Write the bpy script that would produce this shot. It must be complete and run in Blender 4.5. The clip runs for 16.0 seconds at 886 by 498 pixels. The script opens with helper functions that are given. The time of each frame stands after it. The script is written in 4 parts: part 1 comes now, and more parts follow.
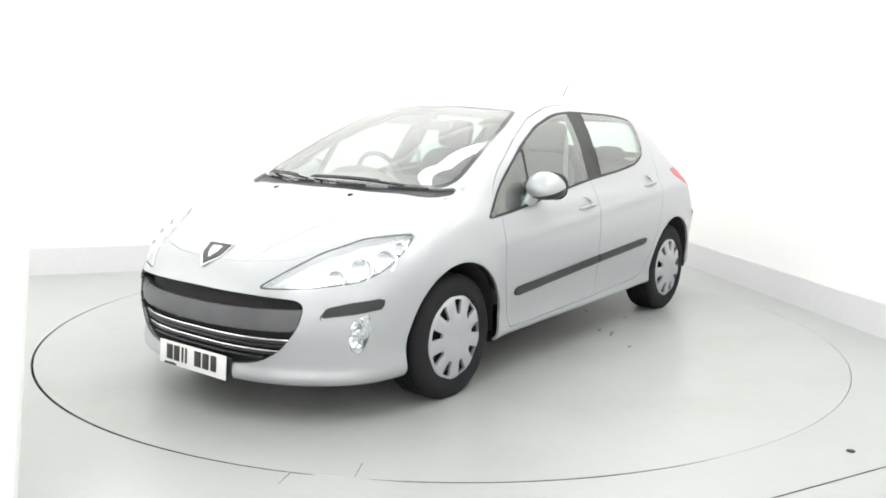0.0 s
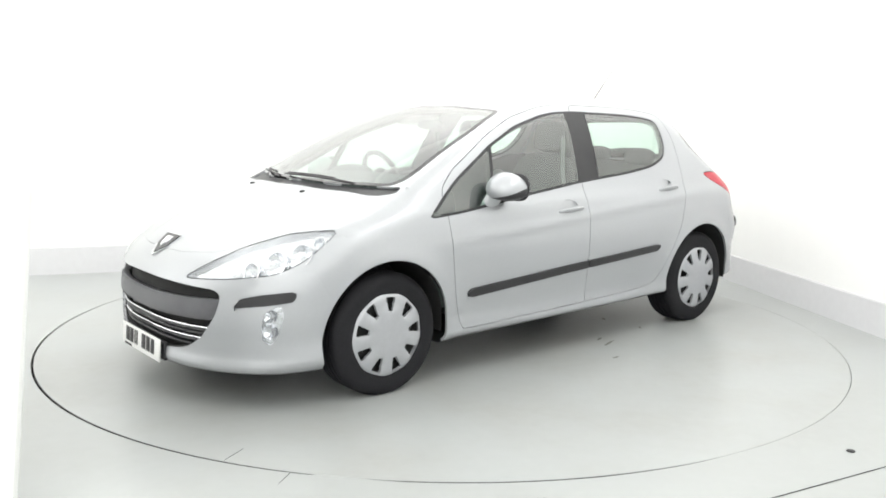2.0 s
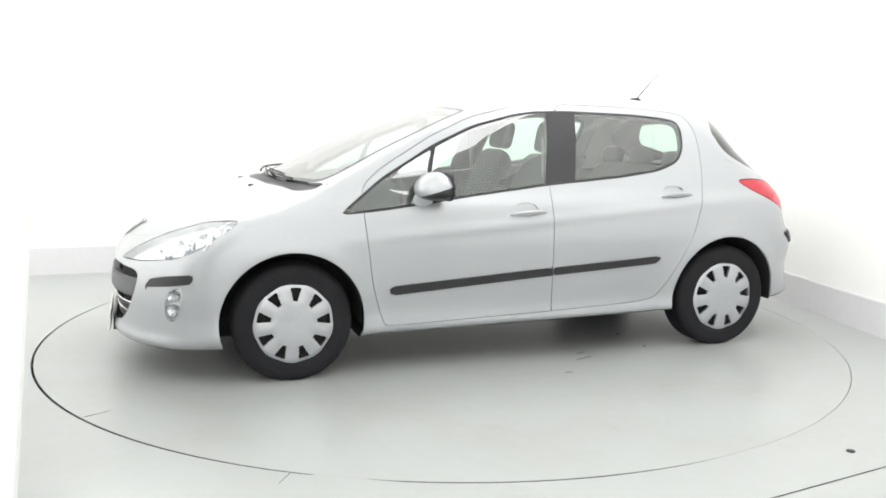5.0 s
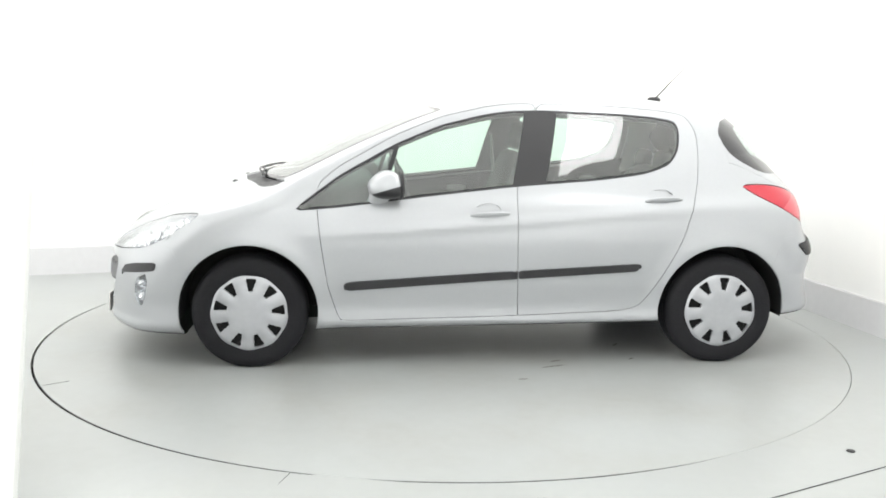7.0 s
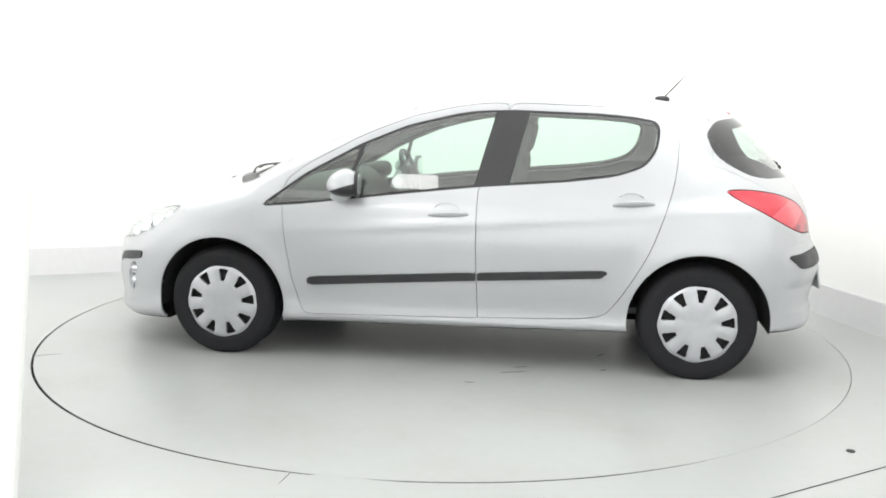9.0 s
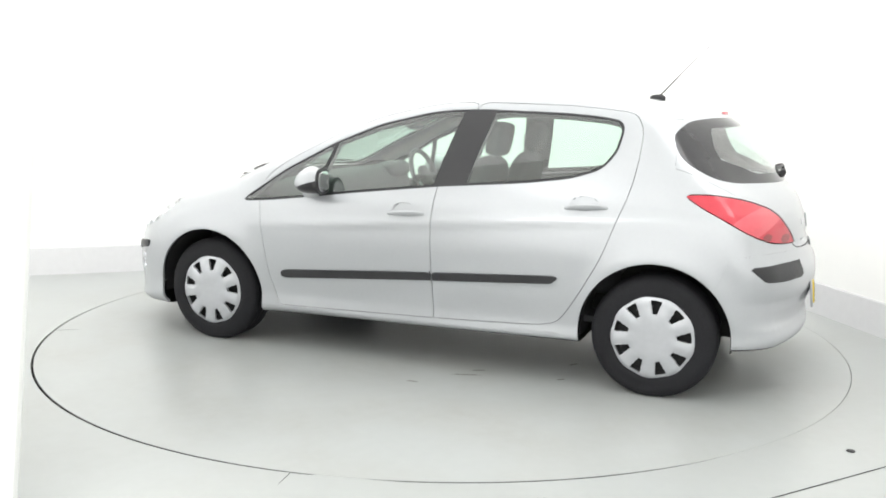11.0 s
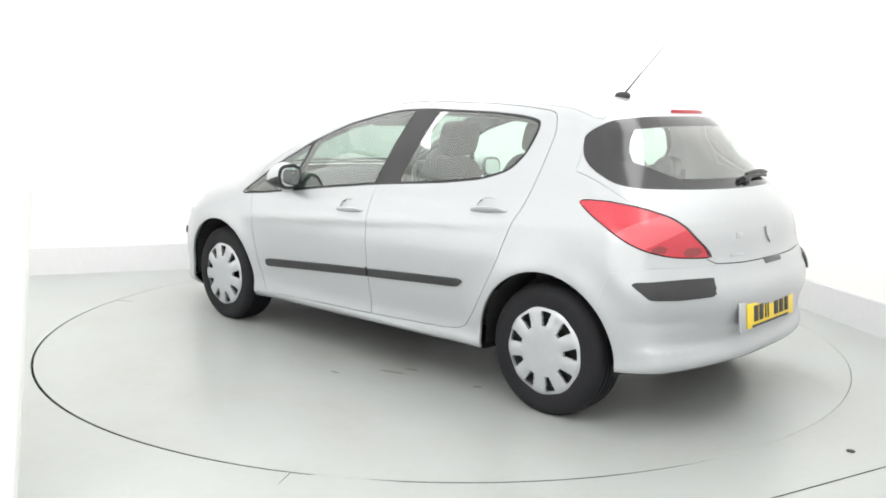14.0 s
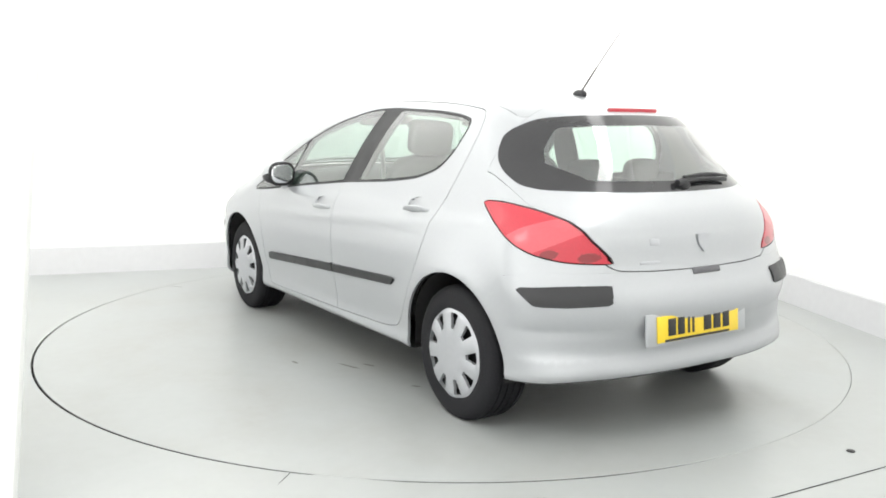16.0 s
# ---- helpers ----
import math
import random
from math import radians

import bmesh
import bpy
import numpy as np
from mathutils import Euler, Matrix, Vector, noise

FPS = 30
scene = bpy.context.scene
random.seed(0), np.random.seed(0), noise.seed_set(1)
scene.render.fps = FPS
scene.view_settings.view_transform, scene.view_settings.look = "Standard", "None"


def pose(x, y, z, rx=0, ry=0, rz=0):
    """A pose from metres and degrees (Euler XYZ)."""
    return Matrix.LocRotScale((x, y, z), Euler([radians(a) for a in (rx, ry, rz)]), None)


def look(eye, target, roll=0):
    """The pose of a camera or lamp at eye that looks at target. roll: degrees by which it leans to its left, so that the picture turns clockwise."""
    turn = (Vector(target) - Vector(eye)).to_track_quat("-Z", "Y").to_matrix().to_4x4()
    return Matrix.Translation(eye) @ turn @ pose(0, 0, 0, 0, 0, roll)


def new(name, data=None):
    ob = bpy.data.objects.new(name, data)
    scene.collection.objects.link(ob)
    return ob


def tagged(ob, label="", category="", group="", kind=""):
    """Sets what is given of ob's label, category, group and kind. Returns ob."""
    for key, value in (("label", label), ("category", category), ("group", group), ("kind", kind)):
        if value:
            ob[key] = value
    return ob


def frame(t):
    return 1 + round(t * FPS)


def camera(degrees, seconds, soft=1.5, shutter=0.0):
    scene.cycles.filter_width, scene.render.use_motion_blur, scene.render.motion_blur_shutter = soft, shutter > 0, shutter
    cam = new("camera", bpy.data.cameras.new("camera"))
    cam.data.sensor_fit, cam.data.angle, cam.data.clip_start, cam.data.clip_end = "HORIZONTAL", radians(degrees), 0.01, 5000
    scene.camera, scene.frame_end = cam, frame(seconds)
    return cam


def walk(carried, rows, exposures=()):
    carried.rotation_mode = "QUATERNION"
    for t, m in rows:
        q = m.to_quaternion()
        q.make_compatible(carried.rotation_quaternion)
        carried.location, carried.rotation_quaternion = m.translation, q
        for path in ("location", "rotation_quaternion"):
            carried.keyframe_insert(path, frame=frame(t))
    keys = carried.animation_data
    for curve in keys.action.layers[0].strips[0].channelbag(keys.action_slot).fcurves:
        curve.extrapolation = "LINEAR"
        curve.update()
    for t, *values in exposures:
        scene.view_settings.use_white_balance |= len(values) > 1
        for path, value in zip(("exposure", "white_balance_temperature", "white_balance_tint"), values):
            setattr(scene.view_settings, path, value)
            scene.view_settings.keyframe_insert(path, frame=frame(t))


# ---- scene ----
# ---- camera ----
cam = camera(54.65, 16.0, soft=1.8)
EYE = (0.0, -5.487, 1.367)
yaw, pitch = radians(-0.071), radians(8.92)
AIM = (math.sin(yaw) * math.cos(pitch), EYE[1] + math.cos(yaw) * math.cos(pitch), EYE[2] - math.sin(pitch))
walk(cam, [(0.0, look(EYE, AIM, 0.97)), (16.0, look(EYE, AIM, 0.97))])

# ---- light: a white studio lit from above, with unseen fill lamps added ----
world = bpy.data.worlds.new("world")
scene.world = world
world.use_nodes = True
world.node_tree.nodes["Background"].inputs[0].default_value = (1.0, 1.0, 1.0, 1)
world.node_tree.nodes["Background"].inputs[1].default_value = 0.05
scene.view_settings.exposure = -0.02


def area_lamp(name, eye, target, sx, sy, watts, colour=(1.0, 0.998, 0.992)):
    lamp = bpy.data.lights.new(name, "AREA")
    lamp.shape, lamp.size, lamp.size_y, lamp.energy, lamp.color = "RECTANGLE", sx, sy, watts, colour
    ob = new(name, lamp)
    ob.matrix_world = look(eye, target)
    return ob


area_lamp("ceiling_softbox", (-0.9, -2.6, 4.3), (-0.9, -2.6, 0.0), 9.6, 10.4, 250)
# Unseen fill behind the camera, added to brighten the car's near side.
area_lamp("front_fill", (-0.85, -7.8, 2.2), (-0.85, 0.0, 2.2), 10.0, 4.2, 132)
# Two unseen fills high by the walls, added to lift them to white.
area_lamp("wall_fill", (-0.90, 1.08, 4.1), (-1.35, 2.35, 2.2), 6.5, 0.8, 85)
area_lamp("wall_fill", (1.62, -0.75, 4.1), (2.90, -0.50, 2.2), 5.5, 0.8, 70)
# Unseen fill on the left, added to brighten the car's left flank.
area_lamp("side_fill", (-5.8, -3.0, 2.2), (0.0, -3.0, 2.2), 8.6, 4.0, 118)
# Unseen fill aimed at the studio flat, added because it rendered grey.
area_lamp("flat_fill", (-2.6, -4.6, 3.9), (-2.4, -2.75, 1.3), 2.6, 1.6, 66)
SPIN_START, SPIN = -126.81, -6.915


# ---- materials ----
def material(name, colour, rough=0.5, metal=0.0, coat=0.0, grain=0.0, scale=40.0, bump=0.0, spec=0.5, wear=0.0, trans=0.0, alpha=1.0, emit=0.0, flake=0.0):
    """A principled material whose colour and gloss vary at two scales."""
    m = bpy.data.materials.new(name)
    m.use_nodes = True
    n, l = m.node_tree.nodes, m.node_tree.links
    b = n["Principled BSDF"]
    b.inputs["Base Color"].default_value = (*colour, 1)
    b.inputs["Roughness"].default_value = rough
    b.inputs["Metallic"].default_value = metal
    b.inputs["Coat Weight"].default_value = coat
    b.inputs["Coat Roughness"].default_value = 0.04
    b.inputs["Specular IOR Level"].default_value = spec
    b.inputs["Transmission Weight"].default_value = trans
    b.inputs["Alpha"].default_value = alpha
    if emit:
        b.inputs["Emission Color"].default_value = (*colour, 1)
        b.inputs["Emission Strength"].default_value = emit
    if grain or bump or wear:
        co = n.new("ShaderNodeTexCoord")
        fine = n.new("ShaderNodeTexNoise")
        fine.inputs["Scale"].default_value, fine.inputs["Detail"].default_value = scale, 6
        broad = n.new("ShaderNodeTexNoise")
        broad.inputs["Scale"].default_value, broad.inputs["Detail"].default_value = scale * 0.04, 4
        l.new(co.outputs["Object"], fine.inputs["Vector"])
        l.new(co.outputs["Object"], broad.inputs["Vector"])
        add = n.new("ShaderNodeMath")
        add.operation = "ADD"
        l.new(fine.outputs["Fac"], add.inputs[0])
        l.new(broad.outputs["Fac"], add.inputs[1])
        ramp = n.new("ShaderNodeMapRange")
        ramp.inputs["From Min"].default_value, ramp.inputs["From Max"].default_value = 0.6, 1.4
        ramp.inputs["To Min"].default_value, ramp.inputs["To Max"].default_value = 1 - grain, 1 + grain
        l.new(add.outputs[0], ramp.inputs["Value"])
        mul = n.new("ShaderNodeVectorMath")
        mul.operation = "SCALE"
        mul.inputs[0].default_value = colour
        l.new(ramp.outputs[0], mul.inputs["Scale"])
        l.new(mul.outputs[0], b.inputs["Base Color"])
        gloss = n.new("ShaderNodeMapRange")
        gloss.inputs["From Min"].default_value, gloss.inputs["From Max"].default_value = 0.3, 0.7
        gloss.inputs["To Min"].default_value, gloss.inputs["To Max"].default_value = max(rough - wear, 0.02), min(rough + wear, 1)
        l.new(broad.outputs["Fac"], gloss.inputs["Value"])
        l.new(gloss.outputs[0], b.inputs["Roughness"])
        if bump:
            bp = n.new("ShaderNodeBump")
            bp.inputs["Strength"].default_value, bp.inputs["Distance"].default_value = bump, 0.002
            l.new(fine.outputs["Fac"], bp.inputs["Height"])
            l.new(bp.outputs[0], b.inputs["Normal"])
    return m


def window_glass(name, tint, clear):
    """Tinted safety glass: light passes straight through, the surface mirrors by its angle."""
    m = bpy.data.materials.new(name)
    m.use_nodes = True
    n, l = m.node_tree.nodes, m.node_tree.links
    n.remove(n["Principled BSDF"])
    pane, gloss, mix, facing, power, lift = (n.new("ShaderNode" + k) for k in ("BsdfTransparent", "BsdfGlossy", "MixShader", "LayerWeight", "Math", "MapRange"))
    pane.inputs[0].default_value = (*tint, 1)
    gloss.inputs["Roughness"].default_value = 0.02
    gloss.inputs["Color"].default_value = (1, 1, 1, 1)
    facing.inputs[0].default_value = 0.5
    power.operation = "POWER"
    power.inputs[1].default_value = 3.2
    lift.inputs["To Min"].default_value, lift.inputs["To Max"].default_value = clear, 0.9
    l.new(facing.outputs["Facing"], power.inputs[0])
    l.new(power.outputs[0], lift.inputs["Value"])
    l.new(lift.outputs[0], mix.inputs[0])
    l.new(pane.outputs[0], mix.inputs[1])
    l.new(gloss.outputs[0], mix.inputs[2])
    l.new(mix.outputs[0], n["Material Output"].inputs[0])
    return m


PAINT = material("silver_paint", (0.41, 0.422, 0.438), 0.33, 0.40, 0.6, 0.02, 60, wear=0.03)
RUBBER = material("tyre_rubber", (0.014, 0.014, 0.016), 0.75, grain=0.3, scale=120, bump=0.3, wear=0.1, spec=0.2)
BLACK = material("black_plastic", (0.017, 0.017, 0.019), 0.42, grain=0.2, scale=300, bump=0.15, wear=0.06)
GREYPL = material("grey_plastic", (0.10, 0.10, 0.108), 0.38, grain=0.2, scale=300, bump=0.1, wear=0.06)
GLOSSBLACK = material("gloss_black", (0.02, 0.02, 0.022), 0.10, spec=0.5, grain=0.1, scale=60, wear=0.03)
SEAL = material("rubber_seal", (0.018, 0.018, 0.02), 0.55, grain=0.2, scale=200, wear=0.08)
HUBCAP = material("silver_hubcap", (0.42, 0.43, 0.45), 0.36, 0.45, 0.3, 0.05, 40, wear=0.05)
CHROME = material("chrome", (0.82, 0.83, 0.85), 0.08, 1.0, grain=0.03, scale=60, wear=0.03)
GLASS = window_glass("tinted_glass", (0.78, 0.92, 0.84), 0.12)
REARGLASS = window_glass("rear_glass", (0.74, 0.86, 0.80), 0.13)
SCREEN = window_glass("windscreen_glass", (0.50, 0.64, 0.57), 0.11)
LENS = window_glass("clear_lens", (0.95, 0.96, 0.97), 0.05)
RED = material("red_lens", (0.44, 0.010, 0.028), 0.34, coat=0.5, grain=0.10, scale=90, wear=0.04)
PINK = material("pale_red_lens", (0.54, 0.07, 0.09), 0.34, coat=0.5, grain=0.10, scale=90, wear=0.04)
DARKRED = material("dark_red_lens", (0.20, 0.006, 0.012), 0.34, coat=0.5, grain=0.1, scale=90, wear=0.04)
CABIN = material("dark_trim", (0.052, 0.054, 0.057), 0.62, grain=0.2, scale=150, bump=0.2, wear=0.1)
CLOTH = material("grey_seat_cloth", (0.065, 0.067, 0.072), 0.9, grain=0.3, scale=260, bump=0.4, wear=0.05)
LINING = material("pale_headlining", (0.45, 0.45, 0.43), 0.9, grain=0.08, scale=200, bump=0.2, wear=0.05)
BELT = material("belt_webbing", (0.30, 0.30, 0.30), 0.8, grain=0.2, scale=300, bump=0.3, wear=0.05)
UNDER = material("underbody", (0.02, 0.02, 0.02), 0.85, grain=0.3, scale=30, bump=0.3, wear=0.1)
YELLOW = material("yellow_plate", (0.78, 0.56, 0.03), 0.35, grain=0.05, scale=80, wear=0.05)
WHITEPL = material("white_plate", (0.80, 0.80, 0.78), 0.35, grain=0.04, scale=80, wear=0.05)
INK = material("plate_ink", (0.015, 0.015, 0.015), 0.5, grain=0.1, scale=80, wear=0.05)
MIRROR = material("mirror_glass", (0.66, 0.68, 0.69), 0.02, 1.0)
FLOOR = material("grey_floor_paint", (0.365, 0.381, 0.373), 0.32, grain=0.03, scale=18, bump=0.02, wear=0.03, spec=0.5)
TABLE = material("turntable_paint", (0.365, 0.381, 0.373), 0.32, grain=0.03, scale=16, bump=0.02, wear=0.03, spec=0.5)
GAP = material("dark_gap", (0.03, 0.03, 0.03), 0.9, grain=0.2, scale=50, wear=0.05)
WALL = material("white_wall_paint", (0.90, 0.90, 0.885), 0.85, grain=0.012, scale=8, bump=0.02, wear=0.05)


def worn(m, stain, lo, hi, scale):
    """Lays broad, faint, ragged stains over a floor paint."""
    n, l = m.node_tree.nodes, m.node_tree.links
    b = n["Principled BSDF"]
    old = b.inputs["Base Color"].links[0].from_socket
    co, big, fine = n.new("ShaderNodeTexCoord"), n.new("ShaderNodeTexNoise"), n.new("ShaderNodeTexNoise")
    big.inputs["Scale"].default_value, big.inputs["Detail"].default_value, big.inputs["Roughness"].default_value = scale, 6, 0.5
    fine.inputs["Scale"].default_value, fine.inputs["Detail"].default_value = scale * 9, 6
    fac, tint, mul = n.new("ShaderNodeMapRange"), n.new("ShaderNodeMix"), n.new("ShaderNodeMath")
    fac.inputs["From Min"].default_value, fac.inputs["From Max"].default_value = lo, hi
    mul.operation = "MULTIPLY"
    tint.data_type = "RGBA"
    l.new(co.outputs["Object"], big.inputs["Vector"])
    l.new(co.outputs["Object"], fine.inputs["Vector"])
    l.new(big.outputs["Fac"], fac.inputs["Value"])
    l.new(fac.outputs[0], mul.inputs[0])
    l.new(fine.outputs["Fac"], mul.inputs[1])
    l.new(mul.outputs[0], tint.inputs["Factor"])
    l.new(old, tint.inputs["A"])
    tint.inputs["B"].default_value = (*stain, 1)
    l.new(tint.outputs["Result"], b.inputs["Base Color"])


worn(TABLE, (0.30, 0.29, 0.262), 0.42, 0.85, 1.7)
worn(FLOOR, (0.315, 0.315, 0.295), 0.42, 0.85, 1.4)
SKIRT = material("grey_skirting_paint", (0.68, 0.68, 0.69), 0.6, grain=0.03, scale=20, wear=0.08)
STAIN = material("brown_scuff", (0.19, 0.185, 0.165), 0.6, grain=0.3, scale=80, wear=0.1)


def part(name, bm, mat, parent=None, label=""):
    """Links a bmesh as one mesh object, under a thing or a part."""
    me = bpy.data.meshes.new(name)
    bm.to_mesh(me)
    bm.free()
    me.materials.append(mat)
    for p in me.polygons:
        p.use_smooth = True
    me.set_sharp_from_angle(angle=radians(38))
    ob = new(name, me)
    if parent:
        ob.parent = parent
    if label:
        ob["label"] = label
    return ob


def box(sx, sy, sz, m=None, bevel=0.0, seg=2, bm=None):
    bm = bm or bmesh.new()
    m = m or Matrix()
    made = bmesh.ops.create_cube(bm, size=1, matrix=m @ Matrix.Diagonal((sx, sy, sz, 1)))["verts"]
    if bevel:
        edges = list({e for v in made for e in v.link_edges})
        bmesh.ops.bevel(bm, geom=edges, offset=bevel, segments=seg, affect="EDGES", profile=0.5)
    return bm


# ---- the studio ----
def prism(outline, z0, z1):
    bm = bmesh.new()
    low = [bm.verts.new((x, y, z0)) for x, y in outline]
    up = [bm.verts.new((x, y, z1)) for x, y in outline]
    bm.faces.new(low[::-1])
    bm.faces.new(up)
    for i in range(len(low)):
        j = (i + 1) % len(low)
        bm.faces.new((low[i], low[j], up[j], up[i]))
    bmesh.ops.recalc_face_normals(bm, faces=bm.faces)
    return bm


def wall_between(name, a, b, height, thick=0.12, label=""):
    """A wall whose inner face runs from a to b, the room on its right."""
    d = (Vector(b) - Vector(a)).normalized()
    out = Vector((-d.y, d.x)) * thick
    return tagged(part(name, prism([a, b, (b[0] + out.x, b[1] + out.y), (a[0] + out.x, a[1] + out.y)], 0, height), WALL), label, "wall", kind="structure")


RIM = 2.4355
CORNERS = [(-6.0, 0.526), (2.137, 3.439), (4.344, -8.0), (-6.0, -8.0)]
for nm, i, text in (("wall_back", 0, "bright white plain studio back wall"), ("wall_side", 1, "bright white plain studio side wall"),
                    ("wall_rear", 2, "white plain studio wall behind the camera"), ("wall_end", 3, "white plain studio end wall")):
    wall_between(nm, CORNERS[i], CORNERS[(i + 1) % 4], 4.5, label=text)
for nm, i in (("baseboard_back", 0), ("baseboard_side", 1)):
    a, b = Vector(CORNERS[i]), Vector(CORNERS[i + 1])
    d = (b - a).normalized()
    inn = Vector((d.y, -d.x)) * 0.02
    e = Vector((d.y, -d.x)) * 0.001
    bm = prism([tuple(a + e), tuple(b + e), tuple(b + inn), tuple(a + inn)], 0.0, 0.225)
    bmesh.ops.bevel(bm, geom=[x for x in bm.edges if x.verts[0].co.z > 0.2 and x.verts[1].co.z > 0.2], offset=0.006, segments=2, affect="EDGES")
    tagged(part(nm, bm, SKIRT), "pale grey painted low skirting along the wall", "baseboard", kind="structure")
tagged(part("ceiling", prism(CORNERS, 4.5, 4.6), WALL), "white plain studio ceiling", "ceiling", kind="structure")


def gap_at(a):
    """The open width of the joint round the plate: broad on one side, all but closed elsewhere."""
    a = math.degrees(a) % 360
    steps = ((0, 0.0010), (118, 0.0010), (150, 0.005), (175, 0.011), (205, 0.0130), (240, 0.012), (258, 0.010), (259, 0.0025), (263, 0.004), (267, 0.011),
             (286, 0.011), (296, 0.005), (300, 0.0010), (322, 0.0010), (328, 0.002), (344, 0.0035), (352, 0.002), (356, 0.0010), (360, 0.0010))
    return float(np.interp(a, [q[0] for q in steps], [q[1] for q in steps]))


PLATE_R = RIM - 0.005
bm = bmesh.new()
n = 720
rows = []
for k in range(5):
    row = []
    for i in range(n):
        a = i * math.tau / n
        edge = PLATE_R + gap_at(a)
        r, z = ((edge, -0.05), (edge, -0.002), (edge + 0.002, 0.0), (4.0, 0.0), (11.0, 0.0))[k]
        row.append(bm.verts.new((r * math.cos(a), r * math.sin(a), z)))
    rows.append(row)
for u, v in zip(rows, rows[1:]):
    for i in range(n):
        bm.faces.new((u[i], v[i], v[(i + 1) % n], u[(i + 1) % n]))
bmesh.ops.remove_doubles(bm, verts=bm.verts, dist=1e-5)
floor = tagged(part("floor", bm, FLOOR), "pale grey painted studio floor round the turntable", "floor", kind="structure")
bm = bmesh.new()
bmesh.ops.create_circle(bm, cap_ends=True, radius=RIM + 0.02, segments=128, matrix=pose(0, 0, -0.05))
pit = tagged(part("floor_gap", bm, GAP), "dark narrow gap under the turntable rim", "floor gap", kind="structure")

bm = bmesh.new()
n = 360
rows = []
for k, (back, z) in enumerate(((0.0, -0.04), (0.0, -0.002), (0.002, 0.0), (1.2, 0.0), (2.40, 0.0))):
    row = []
    for i in range(n):
        a = i * math.tau / n
        r = PLATE_R - back
        row.append(bm.verts.new((r * math.cos(a), r * math.sin(a), z)))
    rows.append(row)
for u, v in zip(rows, rows[1:]):
    for i in range(n):
        bm.faces.new((u[i], u[(i + 1) % n], v[(i + 1) % n], v[i]))
bm.faces.new(rows[-1])
bmesh.ops.recalc_face_normals(bm, faces=bm.faces)
turntable = tagged(part("turntable", bm, TABLE), "large round pale grey turntable flush with the floor", "turntable")
# Added band on the plate's edge: the joint's shade as a dark colour.
bm = bmesh.new()
rows = [[bm.verts.new(((PLATE_R + out) * math.cos(i * math.tau / 360), (PLATE_R + out) * math.sin(i * math.tau / 360), z)) for i in range(360)]
        for out, z in ((-0.004, -0.042), (0.0006, -0.042), (0.0006, -0.0028), (-0.004, -0.0028))]
for u, v in zip(rows, rows[1:]):
    for i in range(360):
        bm.faces.new((u[i], u[(i + 1) % 360], v[(i + 1) % 360], v[i]))
bmesh.ops.recalc_face_normals(bm, faces=bm.faces)
part("rim_shade", bm, SEAL, turntable, "added dark band round the turntable rim, the joint's shade in its colour")
# ---- car body shape: half-widths by height, front and rear outlines, top line ----
def curve(pts):
    """A smooth curve through (a, b) pairs, as a function of a."""
    a = np.array([q[0] for q in pts], float)
    b = np.array([q[1] for q in pts], float)
    h, d = np.diff(a), np.diff(b) / np.diff(a)
    m = np.zeros(len(a))
    m[1:-1] = (d[:-1] * h[1:] + d[1:] * h[:-1]) / (h[:-1] + h[1:])
    m[0], m[-1] = d[0], d[-1]

    def at(v):
        v = np.clip(v, a[0], a[-1])
        i = np.clip(np.searchsorted(a, v) - 1, 0, len(h) - 1)
        t = (v - a[i]) / h[i]
        return ((1 + 2 * t) * (1 - t) ** 2 * b[i] + t * (1 - t) ** 2 * h[i] * m[i]
                + t * t * (3 - 2 * t) * b[i + 1] + t * t * (t - 1) * h[i] * m[i + 1])
    return at


width_at = curve([(0.10, 0.76), (0.20, 0.805), (0.27, 0.832), (0.33, 0.832), (0.45, 0.848), (0.58, 0.862), (0.70, 0.868),
                  (0.80, 0.858), (0.88, 0.838), (0.95, 0.800), (1.05, 0.755), (1.20, 0.682), (1.32, 0.608), (1.40, 0.545), (1.52, 0.43)])
top_at = curve([(-2.6, 0.9), (-1.75, 1.30), (-1.56, 1.394), (-1.30, 1.446), (-0.92, 1.491), (-0.49, 1.510), (-0.20, 1.502), (0.15, 1.456),
                (0.43, 1.379), (0.71, 1.270), (0.99, 1.142), (1.20, 1.045), (1.34, 1.000), (1.54, 0.945), (1.71, 0.880), (1.88, 0.806),
                (2.02, 0.738), (2.10, 0.690), (2.3, 0.50)])
front_at = curve([(0.10, 2.10), (0.20, 2.185), (0.26, 2.178), (0.31, 2.183), (0.42, 2.195), (0.52, 2.185), (0.60, 2.165), (0.70, 2.11), (0.8, 2.0)])
rear_at = curve([(0.15, -1.95), (0.26, -2.015), (0.32, -2.025), (0.40, -2.008), (0.48, -2.030), (0.55, -2.05), (0.64, -2.045), (0.70, -2.015), (0.75, -1.995), (0.88, -1.97), (0.98, -1.925),
                 (1.06, -1.855), (1.20, -1.745), (1.31, -1.655), (1.40, -1.575), (1.48, -1.50)])
under_at = curve([(-2.1, 0.30), (-1.6, 0.265), (-0.9, 0.235), (0.0, 0.215), (0.9, 0.20), (1.6, 0.175), (2.2, 0.165)])
AXLE, HUB, ARCH = 1.304, 0.305, 0.368


def smax(a, b, k):
    h = np.maximum(k - np.abs(a - b), 0) / k
    return np.maximum(a, b) + h * h * k * 0.25


def across_at(x, y):
    """The distance from the middle line, less the body's extra half width, which grows towards the front."""
    c = np.clip(0.022 + 0.006 * x, 0.0, 0.04)
    return np.sqrt(y * y + c * c) - c


